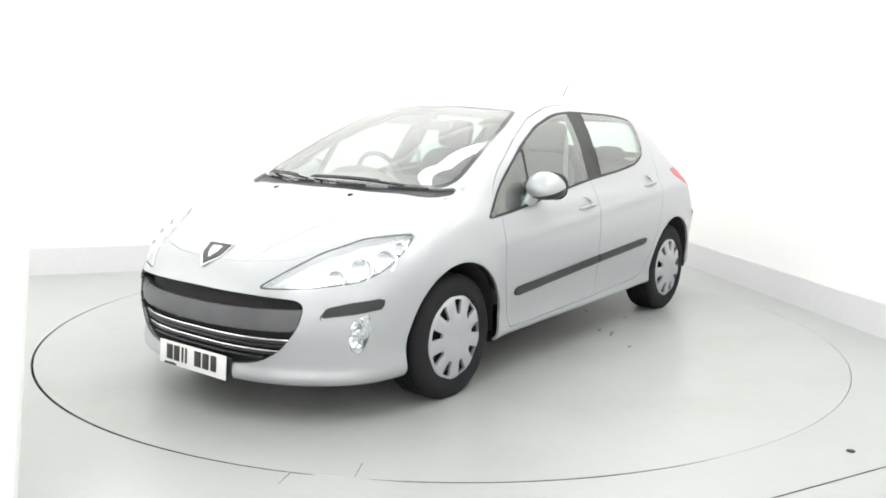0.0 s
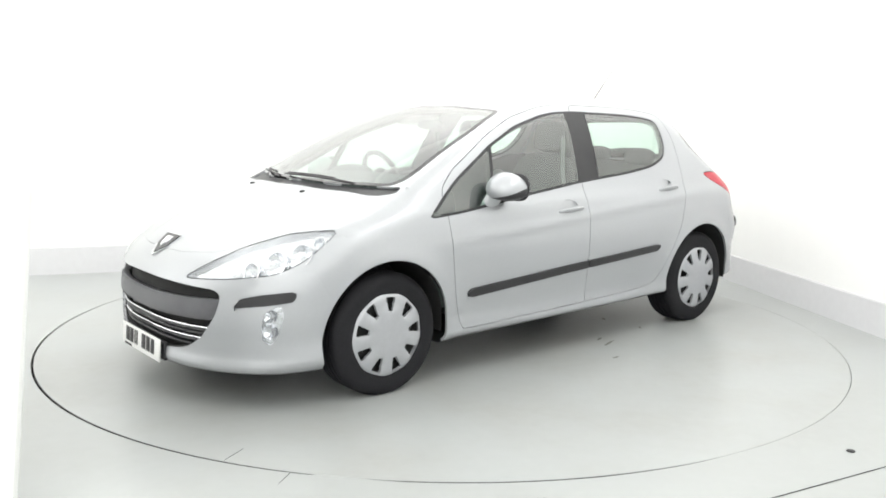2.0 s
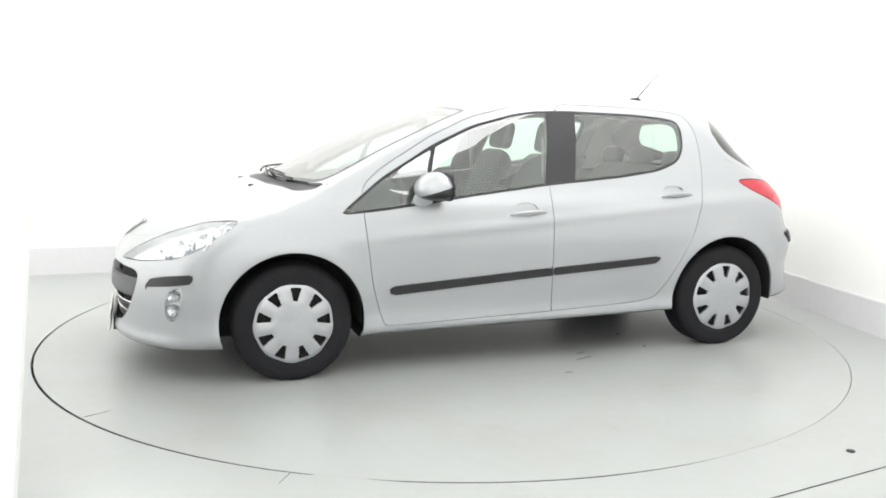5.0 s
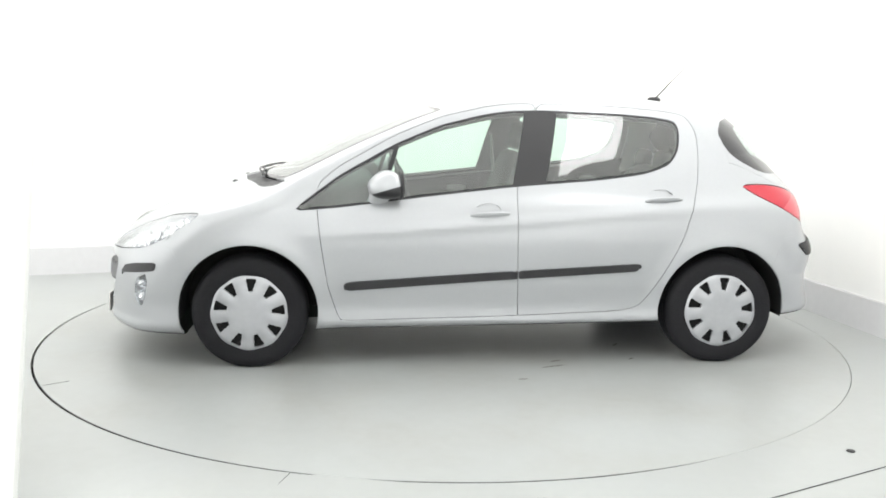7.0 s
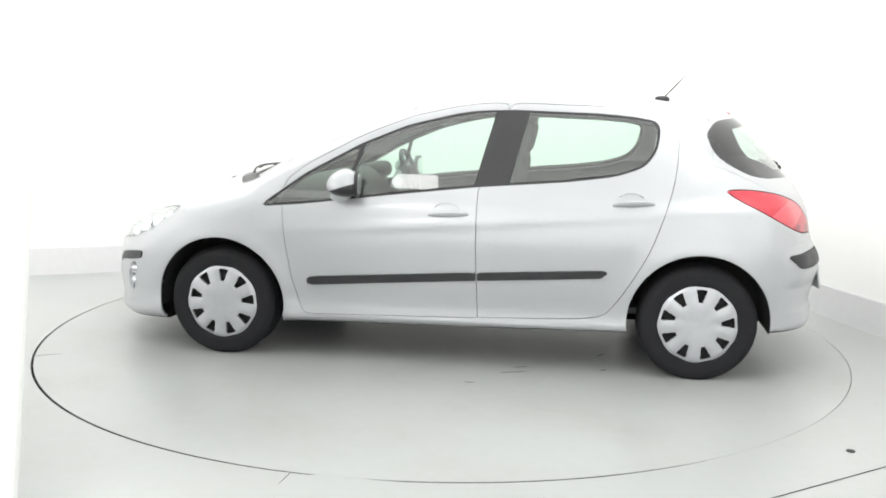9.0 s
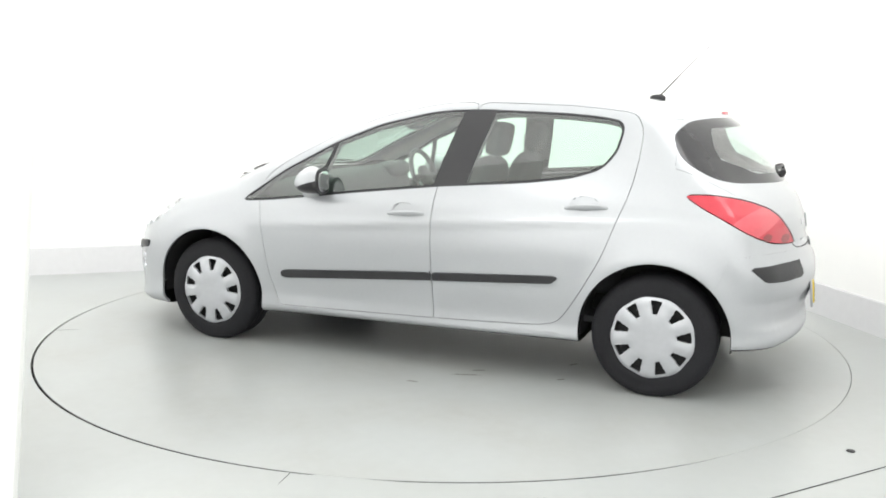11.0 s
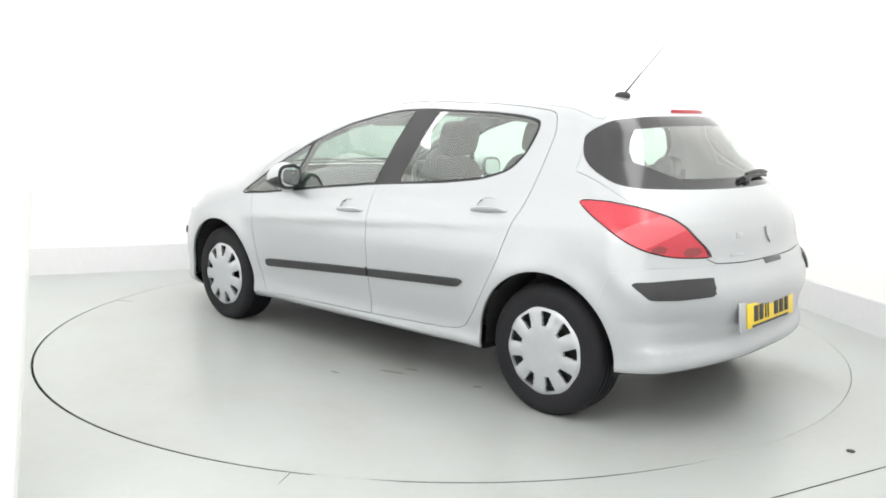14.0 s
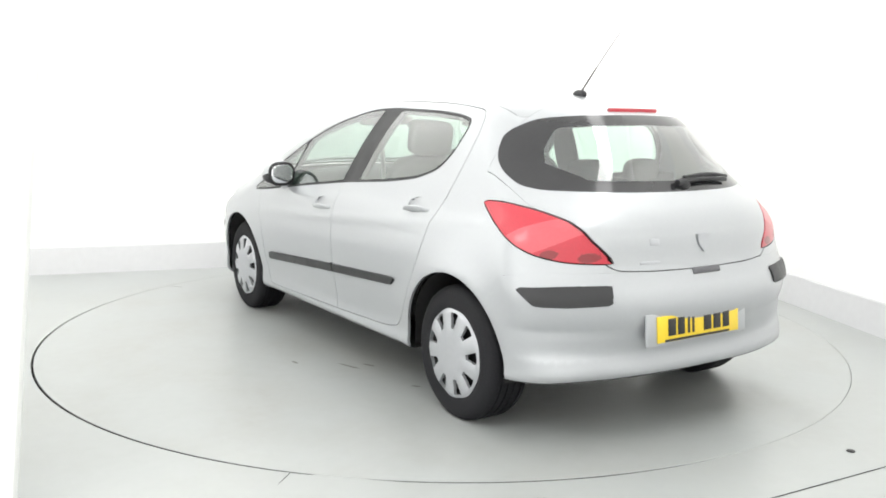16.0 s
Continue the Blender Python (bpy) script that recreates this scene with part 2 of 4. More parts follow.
def body(x, y, z):
    """Below zero inside the car's outer skin, about in metres."""
    y = across_at(x, y)
    w = width_at(z)
    fore = np.clip((x - 0.9) / 1.3, 0, 1)
    aft = np.clip((-x - 0.7) / 1.35, 0, 1)
    high = np.clip((z - 0.92) / 0.25, 0, 1)
    w = w - (0.05 * fore ** 2 + (0.055 + 0.065 * high) * aft ** 2)
    w = w + 0.018 * np.exp(-((z - 0.225) / 0.042) ** 2) * np.clip((np.abs(x) - 1.35) / 0.3, 0, 1)
    # waist crease and the flared wheel arches
    w = w + 0.007 * np.exp(-((z - 0.792 + 0.07 * x) / 0.03) ** 2) * np.clip(1.5 - np.abs(x + 0.25), 0, 1)
    w = w + 0.012 * np.exp(-((z - 0.242 + 0.006 * x) / 0.026) ** 2) * np.clip((1.0 - np.abs(x)) / 0.1, 0, 1)
    for a in (AXLE, -AXLE):
        d = np.hypot(x - a, z - HUB)
        w = w + 0.014 * np.exp(-((d - ARCH) / 0.07) ** 2)
    side = (y - w) * 0.95
    nose = (x - front_at(z) + 0.41 * (y / 0.83) ** 2.7) * 0.85
    tail = (rear_at(z) + 0.022 + (0.26 + 0.10 * high - 0.07 * np.clip((0.5 - z) / 0.12, 0, 1)) * (y / np.maximum(w + 0.02, 0.3)) ** 2.6 - x) * 0.85
    # the hood rises between two creases that spread towards the windscreen
    crease = 0.20 + 0.42 * (2.1 - x)
    ridge = 0.009 / (1 + np.exp(-(crease - y) / 0.012)) * np.clip((x - 1.2) / 0.15, 0, 1) * np.clip((2.12 - x) / 0.2, 0, 1)
    roof = (z - top_at(x) - ridge + 0.007 * (x > 1.2) * np.clip((x - 1.2) / 0.15, 0, 1) * np.clip((2.12 - x) / 0.2, 0, 1) + 0.17 * y * y) * 0.88
    base = under_at(x) - z
    f = smax(side, roof, np.where(x > 1.1, 0.09, 0.07))
    f = smax(f, nose, 0.10)
    f = smax(f, tail, 0.09)
    f = smax(f, base, 0.04)
    return f


def wells(x, y, z):
    """Below zero inside the wheel wells."""
    out = np.full(np.shape(x), 9.0)
    for a in (AXLE, -AXLE):
        out = np.minimum(out, np.maximum(np.hypot(x - a, z - HUB) - ARCH, 0.56 - np.abs(y)))
    return out


def skin(x, y, z):
    return np.maximum(body(x, y, z), -wells(x, y, z))


def gradient(fn, p, e=1e-4):
    g = np.stack([fn(*(p + e * np.eye(3)[k]).T) - fn(*(p - e * np.eye(3)[k]).T) for k in range(3)], -1)
    return g / (2 * e)


def surface_net(fn, lo, hi, h):
    """Vertices and triangles of fn = 0, one vertex in each cell that it crosses, pulled on to the surface."""
    n = [int(math.ceil((b - a) / h)) + 1 for a, b in zip(lo, hi)]
    ax = [a + h * np.arange(k) for a, k in zip(lo, n)]
    v = fn(*np.meshgrid(*ax, indexing="ij"))
    s = v < 0
    cells = np.zeros([k - 1 for k in n], int)
    for i in (0, 1):
        for j in (0, 1):
            for k in (0, 1):
                cells += s[i:n[0] - 1 + i, j:n[1] - 1 + j, k:n[2] - 1 + k]
    live = (cells > 0) & (cells < 8)
    idx = np.full(live.shape, -1)
    idx[live] = np.arange(live.sum())
    c = np.argwhere(live)
    p = np.array(lo) + h * (c + 0.5)
    for _ in range(6):
        g = gradient(fn, p)
        p = p - 0.9 * g * (fn(*p.T) / np.maximum((g * g).sum(1), 1e-6))[:, None]
        p = np.clip(p, np.array(lo) + h * (c - 0.25), np.array(lo) + h * (c + 1.25))
    quads = []
    for a in range(3):
        b, d = (a + 1) % 3, (a + 2) % 3
        sl0, sl1 = [slice(None)] * 3, [slice(None)] * 3
        sl0[a], sl1[a] = slice(0, -1), slice(1, None)
        e = np.argwhere(s[tuple(sl0)] != s[tuple(sl1)])
        e = e[(e[:, b] > 0) & (e[:, d] > 0) & (e[:, b] < n[b] - 1) & (e[:, d] < n[d] - 1)]
        ub, ud = np.eye(3, dtype=int)[b], np.eye(3, dtype=int)[d]
        q = [idx[tuple((e - i * ub - j * ud).T)] for i, j in ((0, 0), (1, 0), (1, 1), (0, 1))]
        q = np.stack(q, 1)
        flip = ~s[tuple(e.T)]
        q[flip] = q[flip][:, ::-1]
        quads.append(q)
    q = np.concatenate(quads)
    return p, np.concatenate([q[:, [0, 1, 2]], q[:, [0, 2, 3]]])


def cut(V, T, L, g):
    """Splits the triangles along g = 0, a value at each vertex."""
    g = np.where(np.abs(g) < 1e-7, 1e-7, g)
    s = g[T] > 0
    k = s.sum(1)
    mixed = (k == 1) | (k == 2)
    if not mixed.any():
        return V, T, L
    M, sm, LM = T[mixed], s[mixed], L[mixed]
    lone = np.where(k[mixed] == 1, sm.argmax(1), (~sm).argmax(1))
    r = np.arange(len(M))
    a, b, c = M[r, lone], M[r, (lone + 1) % 3], M[r, (lone + 2) % 3]
    ends = np.sort(np.concatenate([np.stack([a, b], 1), np.stack([a, c], 1)]), 1)
    uniq, inv = np.unique(ends, axis=0, return_inverse=True)
    inv = inv.ravel()
    t = np.clip(g[uniq[:, 0]] / (g[uniq[:, 0]] - g[uniq[:, 1]]), 0.03, 0.97)[:, None]
    P = V[uniq[:, 0]] * (1 - t) + V[uniq[:, 1]] * t
    ab, ac = len(V) + inv[:len(M)], len(V) + inv[len(M):]
    T = np.concatenate([T[~mixed], np.stack([a, ab, ac], 1), np.stack([ab, b, c], 1), np.stack([ab, c, ac], 1)])
    L = np.concatenate([L[~mixed], LM, LM, LM])
    return np.concatenate([V, P]), T, L


def rounded(pts, times=2, most=0.03):
    """An outline with its corners taken off, by a fifth of a side or so many metres at most."""
    p = np.array(pts, float)
    for _ in range(times):
        q = np.roll(p, -1, 0)
        k = np.minimum(0.2, most / np.maximum(np.linalg.norm(q - p, axis=1), 1e-9))[:, None]
        p = np.stack([p + (q - p) * k, q - (q - p) * k], 1).reshape(-1, 2)
    return p


def inside(a, b, poly):
    """Signed distance of points (a, b) to a closed outline, below zero inside."""
    d = np.full(len(a), 9.0)
    odd = np.zeros(len(a), bool)
    for p, q in zip(poly, np.roll(poly, -1, 0)):
        ex, ey = q - p
        t = np.clip(((a - p[0]) * ex + (b - p[1]) * ey) / (ex * ex + ey * ey + 1e-12), 0, 1)
        d = np.minimum(d, np.hypot(a - p[0] - t * ex, b - p[1] - t * ey))
        cross = (p[1] > b) != (q[1] > b)
        odd ^= cross & (a < p[0] + (b - p[1]) / (ey if abs(ey) > 1e-12 else 1e-12) * ex)
    return np.where(odd, -d, d)


# outlines: side (x, z), corner (|y| - x or |y| + x, z), end (|y|, z), plan (x, |y|)
WINDOW_BAND = rounded([(1.078, 0.850), (0.83, 0.870), (0.35, 0.930), (-0.129, 0.984), (-0.60, 1.022), (-0.85, 1.055), (-1.00, 1.105), (-1.065, 1.19), (-1.085, 1.30),
                       (-1.065, 1.350), (-0.95, 1.370), (-0.76, 1.385), (-0.305, 1.398), (-0.111, 1.391), (0.019, 1.372), (0.276, 1.309), (0.527, 1.204), (0.83, 1.035)], 2)
FRONT_DOOR = rounded([(0.94, 0.86), (0.917, 0.66), (0.885, 0.45), (0.835, 0.290), (0.815, 0.262), (0.77, 0.259), (-0.12, 0.281), (-0.148, 0.282), (-0.147, 0.31), (-0.133, 0.66), (-0.131, 0.975), (-0.20, 1.2), (-0.28, 1.436),
                      (-0.111, 1.430), (0.019, 1.412), (0.276, 1.352), (0.527, 1.248), (0.83, 1.082), (0.94, 0.99)], 2)
REAR_DOOR = rounded([(-0.147, 0.31), (-0.148, 0.282), (-0.18, 0.283), (-0.70, 0.304), (-0.82, 0.325), (-0.881, 0.40), (-0.96, 0.53), (-1.04, 0.68), (-1.10, 0.848), (-1.15, 1.0), (-1.175, 1.15), (-1.18, 1.3),
                     (-1.13, 1.388), (-0.95, 1.410), (-0.76, 1.424), (-0.28, 1.436), (-0.20, 1.2), (-0.131, 0.975), (-0.133, 0.66)], 2)
HOOD = rounded([(2.075, -0.4), (2.075, 0.0), (2.06, 0.2), (1.99, 0.40), (1.80, 0.60), (1.58, 0.715), (1.20, 0.705), (1.25, 0.62), (1.36, 0.32), (1.40, 0.0), (1.40, -0.4)], 2)
WINDSCREEN = rounded([(1.325, -0.4), (1.325, 0.0), (1.29, 0.30), (1.15, 0.625), (1.05, 0.66), (0.55, 0.58), (0.25, 0.485), (0.29, 0.30), (0.305, 0.0), (0.305, -0.4)], 2)
COWL = rounded([(1.41, -0.4), (1.41, 0.0), (1.37, 0.32), (1.25, 0.63), (1.17, 0.705), (1.11, 0.685), (1.15, 0.625), (1.29, 0.30), (1.325, 0.0), (1.325, -0.4)], 1)
REAR_GLASS = rounded([(-0.4, 1.378), (0.0, 1.378), (0.30, 1.372), (0.46, 1.355), (0.58, 1.295), (0.64, 1.21), (0.675, 1.13), (0.672, 1.075), (0.62, 1.058), (0.33, 1.052), (0.0, 1.050), (-0.4, 1.050)], 2)
TAILGATE = rounded([(-0.4, 1.43), (0.0, 1.43), (0.35, 1.415), (0.50, 1.375), (0.62, 1.30), (0.685, 1.21), (0.70, 1.10), (0.695, 0.985), (0.60, 0.93), (0.54, 0.83), (0.47, 0.747), (0.30, 0.738), (0.0, 0.735), (-0.4, 0.735)], 1)
TAIL_LAMP = rounded([(-1.40, 1.004), (-1.49, 0.948), (-1.60, 0.897), (-1.725, 0.828), (-1.825, 0.782), (-1.905, 0.772), (-1.912, 0.778), (-1.885, 0.838), (-1.84, 0.905), (-1.79, 0.945), (-1.69, 0.985), (-1.55, 1.008)], 2)
HEADLAMP = rounded([(-1.78, 0.600), (-1.45, 0.612), (-1.132, 0.640), (-0.97, 0.69), (-0.86, 0.755), (-0.765, 0.828), (-0.90, 0.822), (-1.10, 0.805), (-1.38, 0.745), (-1.60, 0.672)], 2)
GRILLE = rounded([(-0.4, 0.578), (0.0, 0.578), (0.30, 0.575), (0.53, 0.565), (0.562, 0.535), (0.545, 0.44), (0.47, 0.335), (0.37, 0.272), (0.2, 0.250), (0.0, 0.245), (-0.4, 0.245)], 2)
FRONT_STRIP = rounded([(-1.385, 0.488), (-1.345, 0.532), (-1.20, 0.553), (-1.00, 0.569), (-0.983, 0.555), (-1.00, 0.523), (-1.15, 0.506)], 2, 0.008)
FOG_LAMP = rounded([(-1.175, 0.325), (-1.205, 0.35), (-1.205, 0.42), (-1.18, 0.475), (-1.075, 0.508), (-1.06, 0.46), (-1.095, 0.375), (-1.135, 0.325)], 2, 0.012)
REAR_STRIP = rounded([(-0.90, 0.682), (-1.20, 0.690), (-1.43, 0.690), (-1.452, 0.684), (-1.462, 0.624), (-1.445, 0.614), (-1.20, 0.608), (-1.02, 0.612)], 2, 0.01)
DOOR_STRIP = rounded([(0.803, 0.450), (0.796, 0.466), (0.77, 0.474), (0.0, 0.526), (-0.80, 0.573), (-0.835, 0.565), (-0.80, 0.532), (0.0, 0.482), (0.77, 0.427), (0.796, 0.434)], 2, 0.008)
BUMPER_FRONT = [np.array(q) for q in ((1.44, 0.0), (1.62, 0.50), (1.70, 0.655), (1.86, 0.66), (1.985, 0.735), (2.5, 0.85), (2.5, 0.0))]
BUMPER_REAR = [np.array(q) for q in ((-1.50, 0.0), (-1.58, 0.55), (-1.64, 0.715), (-1.78, 0.74), (-2.5, 0.735), (-2.5, 0.0))]
BUMPER_FRONT, BUMPER_REAR = np.array(BUMPER_FRONT), np.array(BUMPER_REAR)

V, T = surface_net(body, (-2.14, -0.95, 0.10), (2.28, 0.95, 1.56), 0.0215)
L = np.full(len(T), "shell", dtype=object)


def fields(V):
    x, y, z = V.T
    return x, across_at(x, y), z


def region(name, g_of, over=("shell",), seam=0.0):
    """Cuts an outline into the skin and labels what lies in it; a seam leaves an open joint round it."""
    global V, T, L
    for shift in ((seam, -seam) if seam else (0.0,)):
        V, T, L = cut(V, T, L, g_of(*fields(V)) - shift)
    c = V[T].mean(1)
    g = g_of(*fields(c))
    free = np.isin(L.astype(str), over)
    L[free & (g < -seam)] = name
    if seam:
        L[free & (np.abs(g) <= seam)] = "seam"


S = 0.0016
region("well", lambda x, y, z: np.minimum(np.hypot(x - AXLE, z - HUB), np.hypot(x + AXLE, z - HUB)) - ARCH + np.where(y < 0.5, 9.0, 0.0))
region("under", lambda x, y, z: z - under_at(x) - 0.012)
region("grille", lambda x, y, z: np.maximum(inside(y, z, GRILLE), 1.7 - x))
region("front_strip", lambda x, y, z: np.maximum(inside(y - x, z, FRONT_STRIP), 1.5 - x))
region("fog_lamp", lambda x, y, z: np.maximum(inside(y - x, z, FOG_LAMP), 1.5 - x))
region("headlamp", lambda x, y, z: np.maximum(inside(y - x, z, HEADLAMP), 1.4 - x), seam=0.0024)
region("tail_lamp", lambda x, y, z: np.maximum(inside(x, z, TAIL_LAMP), 0.40 - y), seam=0.0026)
region("rear_strip", lambda x, y, z: np.maximum(inside(y + x, z, REAR_STRIP), x + 1.5))
for nm, a, b in (("handle_cup_front", 0.030, 0.862), ("handle_cup_rear", -0.935, 0.940)):
    region(nm, lambda x, y, z, a=a, b=b: np.maximum((np.hypot((x - a) / 0.070, (z - b) / 0.036) - 1) * 0.04, 0.5 - y))
region("door_strip_front", lambda x, y, z: np.maximum(np.maximum(inside(x, z, DOOR_STRIP), 0.5 - y), -0.136 - x))
region("door_strip_rear", lambda x, y, z: np.maximum(np.maximum(inside(x, z, DOOR_STRIP), 0.5 - y), x + 0.144))
region("grille_beam", lambda x, y, z: np.maximum(np.maximum(np.abs(z - 0.460 - 0.02 * y) - 0.050, 1.7 - x), inside(y, z, GRILLE) + 0.004), over=("grille",))
region("pale_band", lambda x, y, z: np.maximum(inside(x, z, rounded([(-1.60, 0.83), (-1.66, 0.90), (-1.78, 0.965), (-1.86, 0.915), (-1.80, 0.85), (-1.71, 0.785)], 1)), 0.4 - y), over=("tail_lamp",))
for k, (a, b) in enumerate(((-1.795, 0.812), (-1.872, 0.800))):
    region("lamp_spot", lambda x, y, z, a=a, b=b: np.maximum(np.hypot(x - a, z - b) - 0.020, 0.4 - y), over=("tail_lamp",))
region("windscreen", lambda x, y, z: np.maximum(inside(x, y, WINDSCREEN), 0.9 - z))
region("windscreen_band", lambda x, y, z: np.maximum(inside(x, y, WINDSCREEN) + 0.028, 0.9 - z) * -1.0, over=("windscreen",))
region("cowl", lambda x, y, z: np.maximum(inside(x, y, COWL), 0.85 - z))
region("rear_glass", lambda x, y, z: np.maximum(inside(y, z, REAR_GLASS), x + 1.25))
region("rear_glass_band", lambda x, y, z: np.maximum(inside(y, z, REAR_GLASS) + 0.045 + 0.11 * np.clip((y - 0.42) / 0.2, 0, 1), x + 1.25) * -1.0, over=("rear_glass",))
region("side_trim", lambda x, y, z: np.maximum(inside(x, z, WINDOW_BAND), 0.4 - y))
# the panes, inside the black band: quarter pane, front door, rear door
pillar = lambda z: -0.105 - 0.24 * (z - 0.98)
bar = lambda z: 0.595 - 0.32 * (z - 0.95)
region("quarter_pane", lambda x, y, z: np.maximum(np.maximum(inside(x, z, WINDOW_BAND) + 0.014, 0.4 - y), bar(z) + 0.012 - x), over=("side_trim",))
region("front_pane", lambda x, y, z: np.maximum(np.maximum(np.maximum(inside(x, z, WINDOW_BAND) + 0.014, 0.4 - y), x - bar(z) + 0.012), pillar(z) - x), over=("side_trim",))
region("rear_pane", lambda x, y, z: np.maximum(np.maximum(inside(x, z, WINDOW_BAND) + 0.014, 0.4 - y), x - pillar(z) + 0.185), over=("side_trim",))
region("front_door", lambda x, y, z: np.maximum(inside(x, z, FRONT_DOOR), 0.4 - y), seam=S)
region("rear_door", lambda x, y, z: np.maximum(inside(x, z, REAR_DOOR), 0.4 - y), seam=S)
region("hood", lambda x, y, z: np.maximum(inside(x, y, HOOD), 0.62 - z), seam=0.0005)
region("tailgate", lambda x, y, z: np.maximum(inside(y, z, TAILGATE), x + 1.35) * (0.75 + 1.8 * np.clip((z - 0.78) / 0.15, 0, 1)), seam=S)
region("front_bumper", lambda x, y, z: inside(x, z, BUMPER_FRONT), seam=0.0002)
region("rear_bumper", lambda x, y, z: inside(x, z, BUMPER_REAR), seam=0.0002)
region("roof", lambda x, y, z: np.maximum(np.maximum(y - 0.44 - 0.06 * np.clip(-x, -0.4, 1), 1.36 - z), np.abs(x + 0.6) - 1.02), seam=0.0010)
NV = gradient(body, V)
NV /= np.linalg.norm(NV, axis=1)[:, None]


def patch(name, mat, picks, side=0, parent=None, label="", thick=0.014, lift=0.0, swell=0.0, keep=None):
    """The part of the skin with these labels as a panel of its own, its rim turned inward."""
    sel = np.isin(L.astype(str), picks)
    c = V[T].mean(1)
    if side:
        sel &= c[:, 1] * side > 0
    if keep is not None:
        sel &= keep(*c.T)
    t = T[sel]
    used, t = np.unique(t, return_inverse=True)
    t = t.reshape(-1, 3)
    p, nrm = V[used].copy(), NV[used]
    e = np.concatenate([t[:, [0, 1]], t[:, [1, 2]], t[:, [2, 0]]])
    key, inv, cnt = np.unique(np.sort(e, 1), axis=0, return_inverse=True, return_counts=True)
    rim = e[cnt[inv.ravel()] == 1]
    if lift or swell:
        grow = np.full(len(p), lift)
        if swell:
            onrim = np.unique(rim)
            d = np.min(np.linalg.norm(p[:, None] - p[onrim][None, ::2], axis=2), axis=1)
            grow = lift + swell * np.sqrt(np.clip(d / 0.02, 0, 1))
        p = p + nrm * grow[:, None]
    faces = [tuple(q) for q in t]
    verts, norms = p, nrm
    if thick:
        r = np.unique(rim)
        pos = {int(k): i for i, k in enumerate(r)}
        verts = np.concatenate([p, p[r], p[r] - nrm[r] * thick])
        a, b = len(p), len(p) + len(r)
        faces += [(a + pos[int(v)], a + pos[int(u)], b + pos[int(u)], b + pos[int(v)]) for u, v in rim]
    me = bpy.data.meshes.new(name)
    me.from_pydata(verts.tolist(), [], faces)
    me.materials.append(mat)
    for q in me.polygons:
        q.use_smooth = True
    if thick:
        mid = {}
        rn = np.zeros((len(r), 3))
        for u, v in rim:
            s = np.cross(p[v] - p[u], nrm[u])
            rn[pos[int(u)]] += s
            rn[pos[int(v)]] += s
        rn /= np.maximum(np.linalg.norm(rn, axis=1), 1e-9)[:, None]
        norms = np.concatenate([nrm, rn, rn]) if thick > 0 else np.concatenate([nrm, -rn, -rn])
    me.normals_split_custom_set_from_vertices(norms.tolist())
    ob = new(name, me)
    ob.parent = parent
    if label:
        ob["label"] = label
    return ob


car = tagged(new("car"), "silver five-door hatchback car with black side strips, on the turntable", "car")
shell = patch("body_shell", PAINT, ("shell",), parent=car)
patch("roof", PAINT, ("roof",), parent=car)
hood = patch("hood", PAINT, ("hood",), parent=car)
front_bumper = patch("front_bumper", PAINT, ("front_bumper",), parent=car)
rear_bumper = patch("rear_bumper", PAINT, ("rear_bumper",), parent=car)
tailgate = patch("tailgate", PAINT, ("tailgate",), parent=car)
patch("underbody", UNDER, ("under",), parent=car, thick=0)
patch("windscreen", SCREEN, ("windscreen",), parent=car, label="clear laminated windscreen", thick=0)
patch("windscreen_surround", GLOSSBLACK, ("windscreen_band",), parent=car, label="black windscreen border", thick=0.006)
patch("cowl", BLACK, ("cowl",), parent=car, label="black plastic scuttle panel", thick=0.02, lift=-0.012)
rear_glass = patch("rear_window", REARGLASS, ("rear_glass",), parent=tailgate, label="tinted rear window", thick=0)
patch("window_border", GLOSSBLACK, ("rear_glass_band",), parent=rear_glass, label="black window border", thick=0.006)
doors = {}
for side in (1, -1):
    for nm, pane in (("front_door", ("front_pane",)), ("rear_door", ("rear_pane",))):
        d = patch(nm, PAINT, (nm,), side, car)
        doors[nm, side] = d
        end = nm.split("_")[0]
        patch("side_strip", BLACK, ("door_strip_" + end,), side, d, "black plastic side strip", lift=0.009, swell=0.004, thick=0.02)
        patch("handle_recess", PAINT, ("handle_cup_" + end,), side, d, "dished handle recess", thick=0, swell=-0.015)
        patch("window", GLASS, pane, side, d, "green-tinted window pane", thick=0)
    patch("quarter_window", GLASS, ("quarter_pane",), side, car, "small fixed quarter pane", thick=0)
    patch("window_trim", SEAL, ("side_trim",), side, car, "black window surround and pillar", thick=0.02, lift=-0.003)
    patch("inner_pillar", CABIN, ("side_trim",), side, car, "dark inner pillar and window frame", thick=0, lift=-0.035)
    patch("front_bumper_strip", BLACK, ("front_strip",), side, front_bumper, "black rubbing strip", lift=0.006, swell=0.006, thick=0.02)
    patch("rear_bumper_strip", BLACK, ("rear_strip",), side, rear_bumper, "black rubbing strip", lift=0.006, swell=0.006, thick=0.02)
    lamp = patch("tail_lamp", RED, ("tail_lamp",), side, car, "red plastic tail lamp", thick=0.03)
    patch("pale_lens", PINK, ("pale_band",), side, lamp, "paler red lens segment", thick=0.01)
    for k in (0, 1):
        patch("lamp_bulb_window", DARKRED, ("lamp_spot",), side, lamp, "dark red bulb window", thick=0.006, keep=lambda x, y, z, k=k: (x < -1.835) == bool(k))
    patch("headlamp", LENS, ("headlamp",), side, car, "clear headlamp lens", thick=0.01, swell=0.003)
    patch("fog_lamp_lens", LENS, ("fog_lamp",), side, front_bumper, "clear fog and turn lamp lens", lift=-0.002, swell=0.004, thick=0.012)
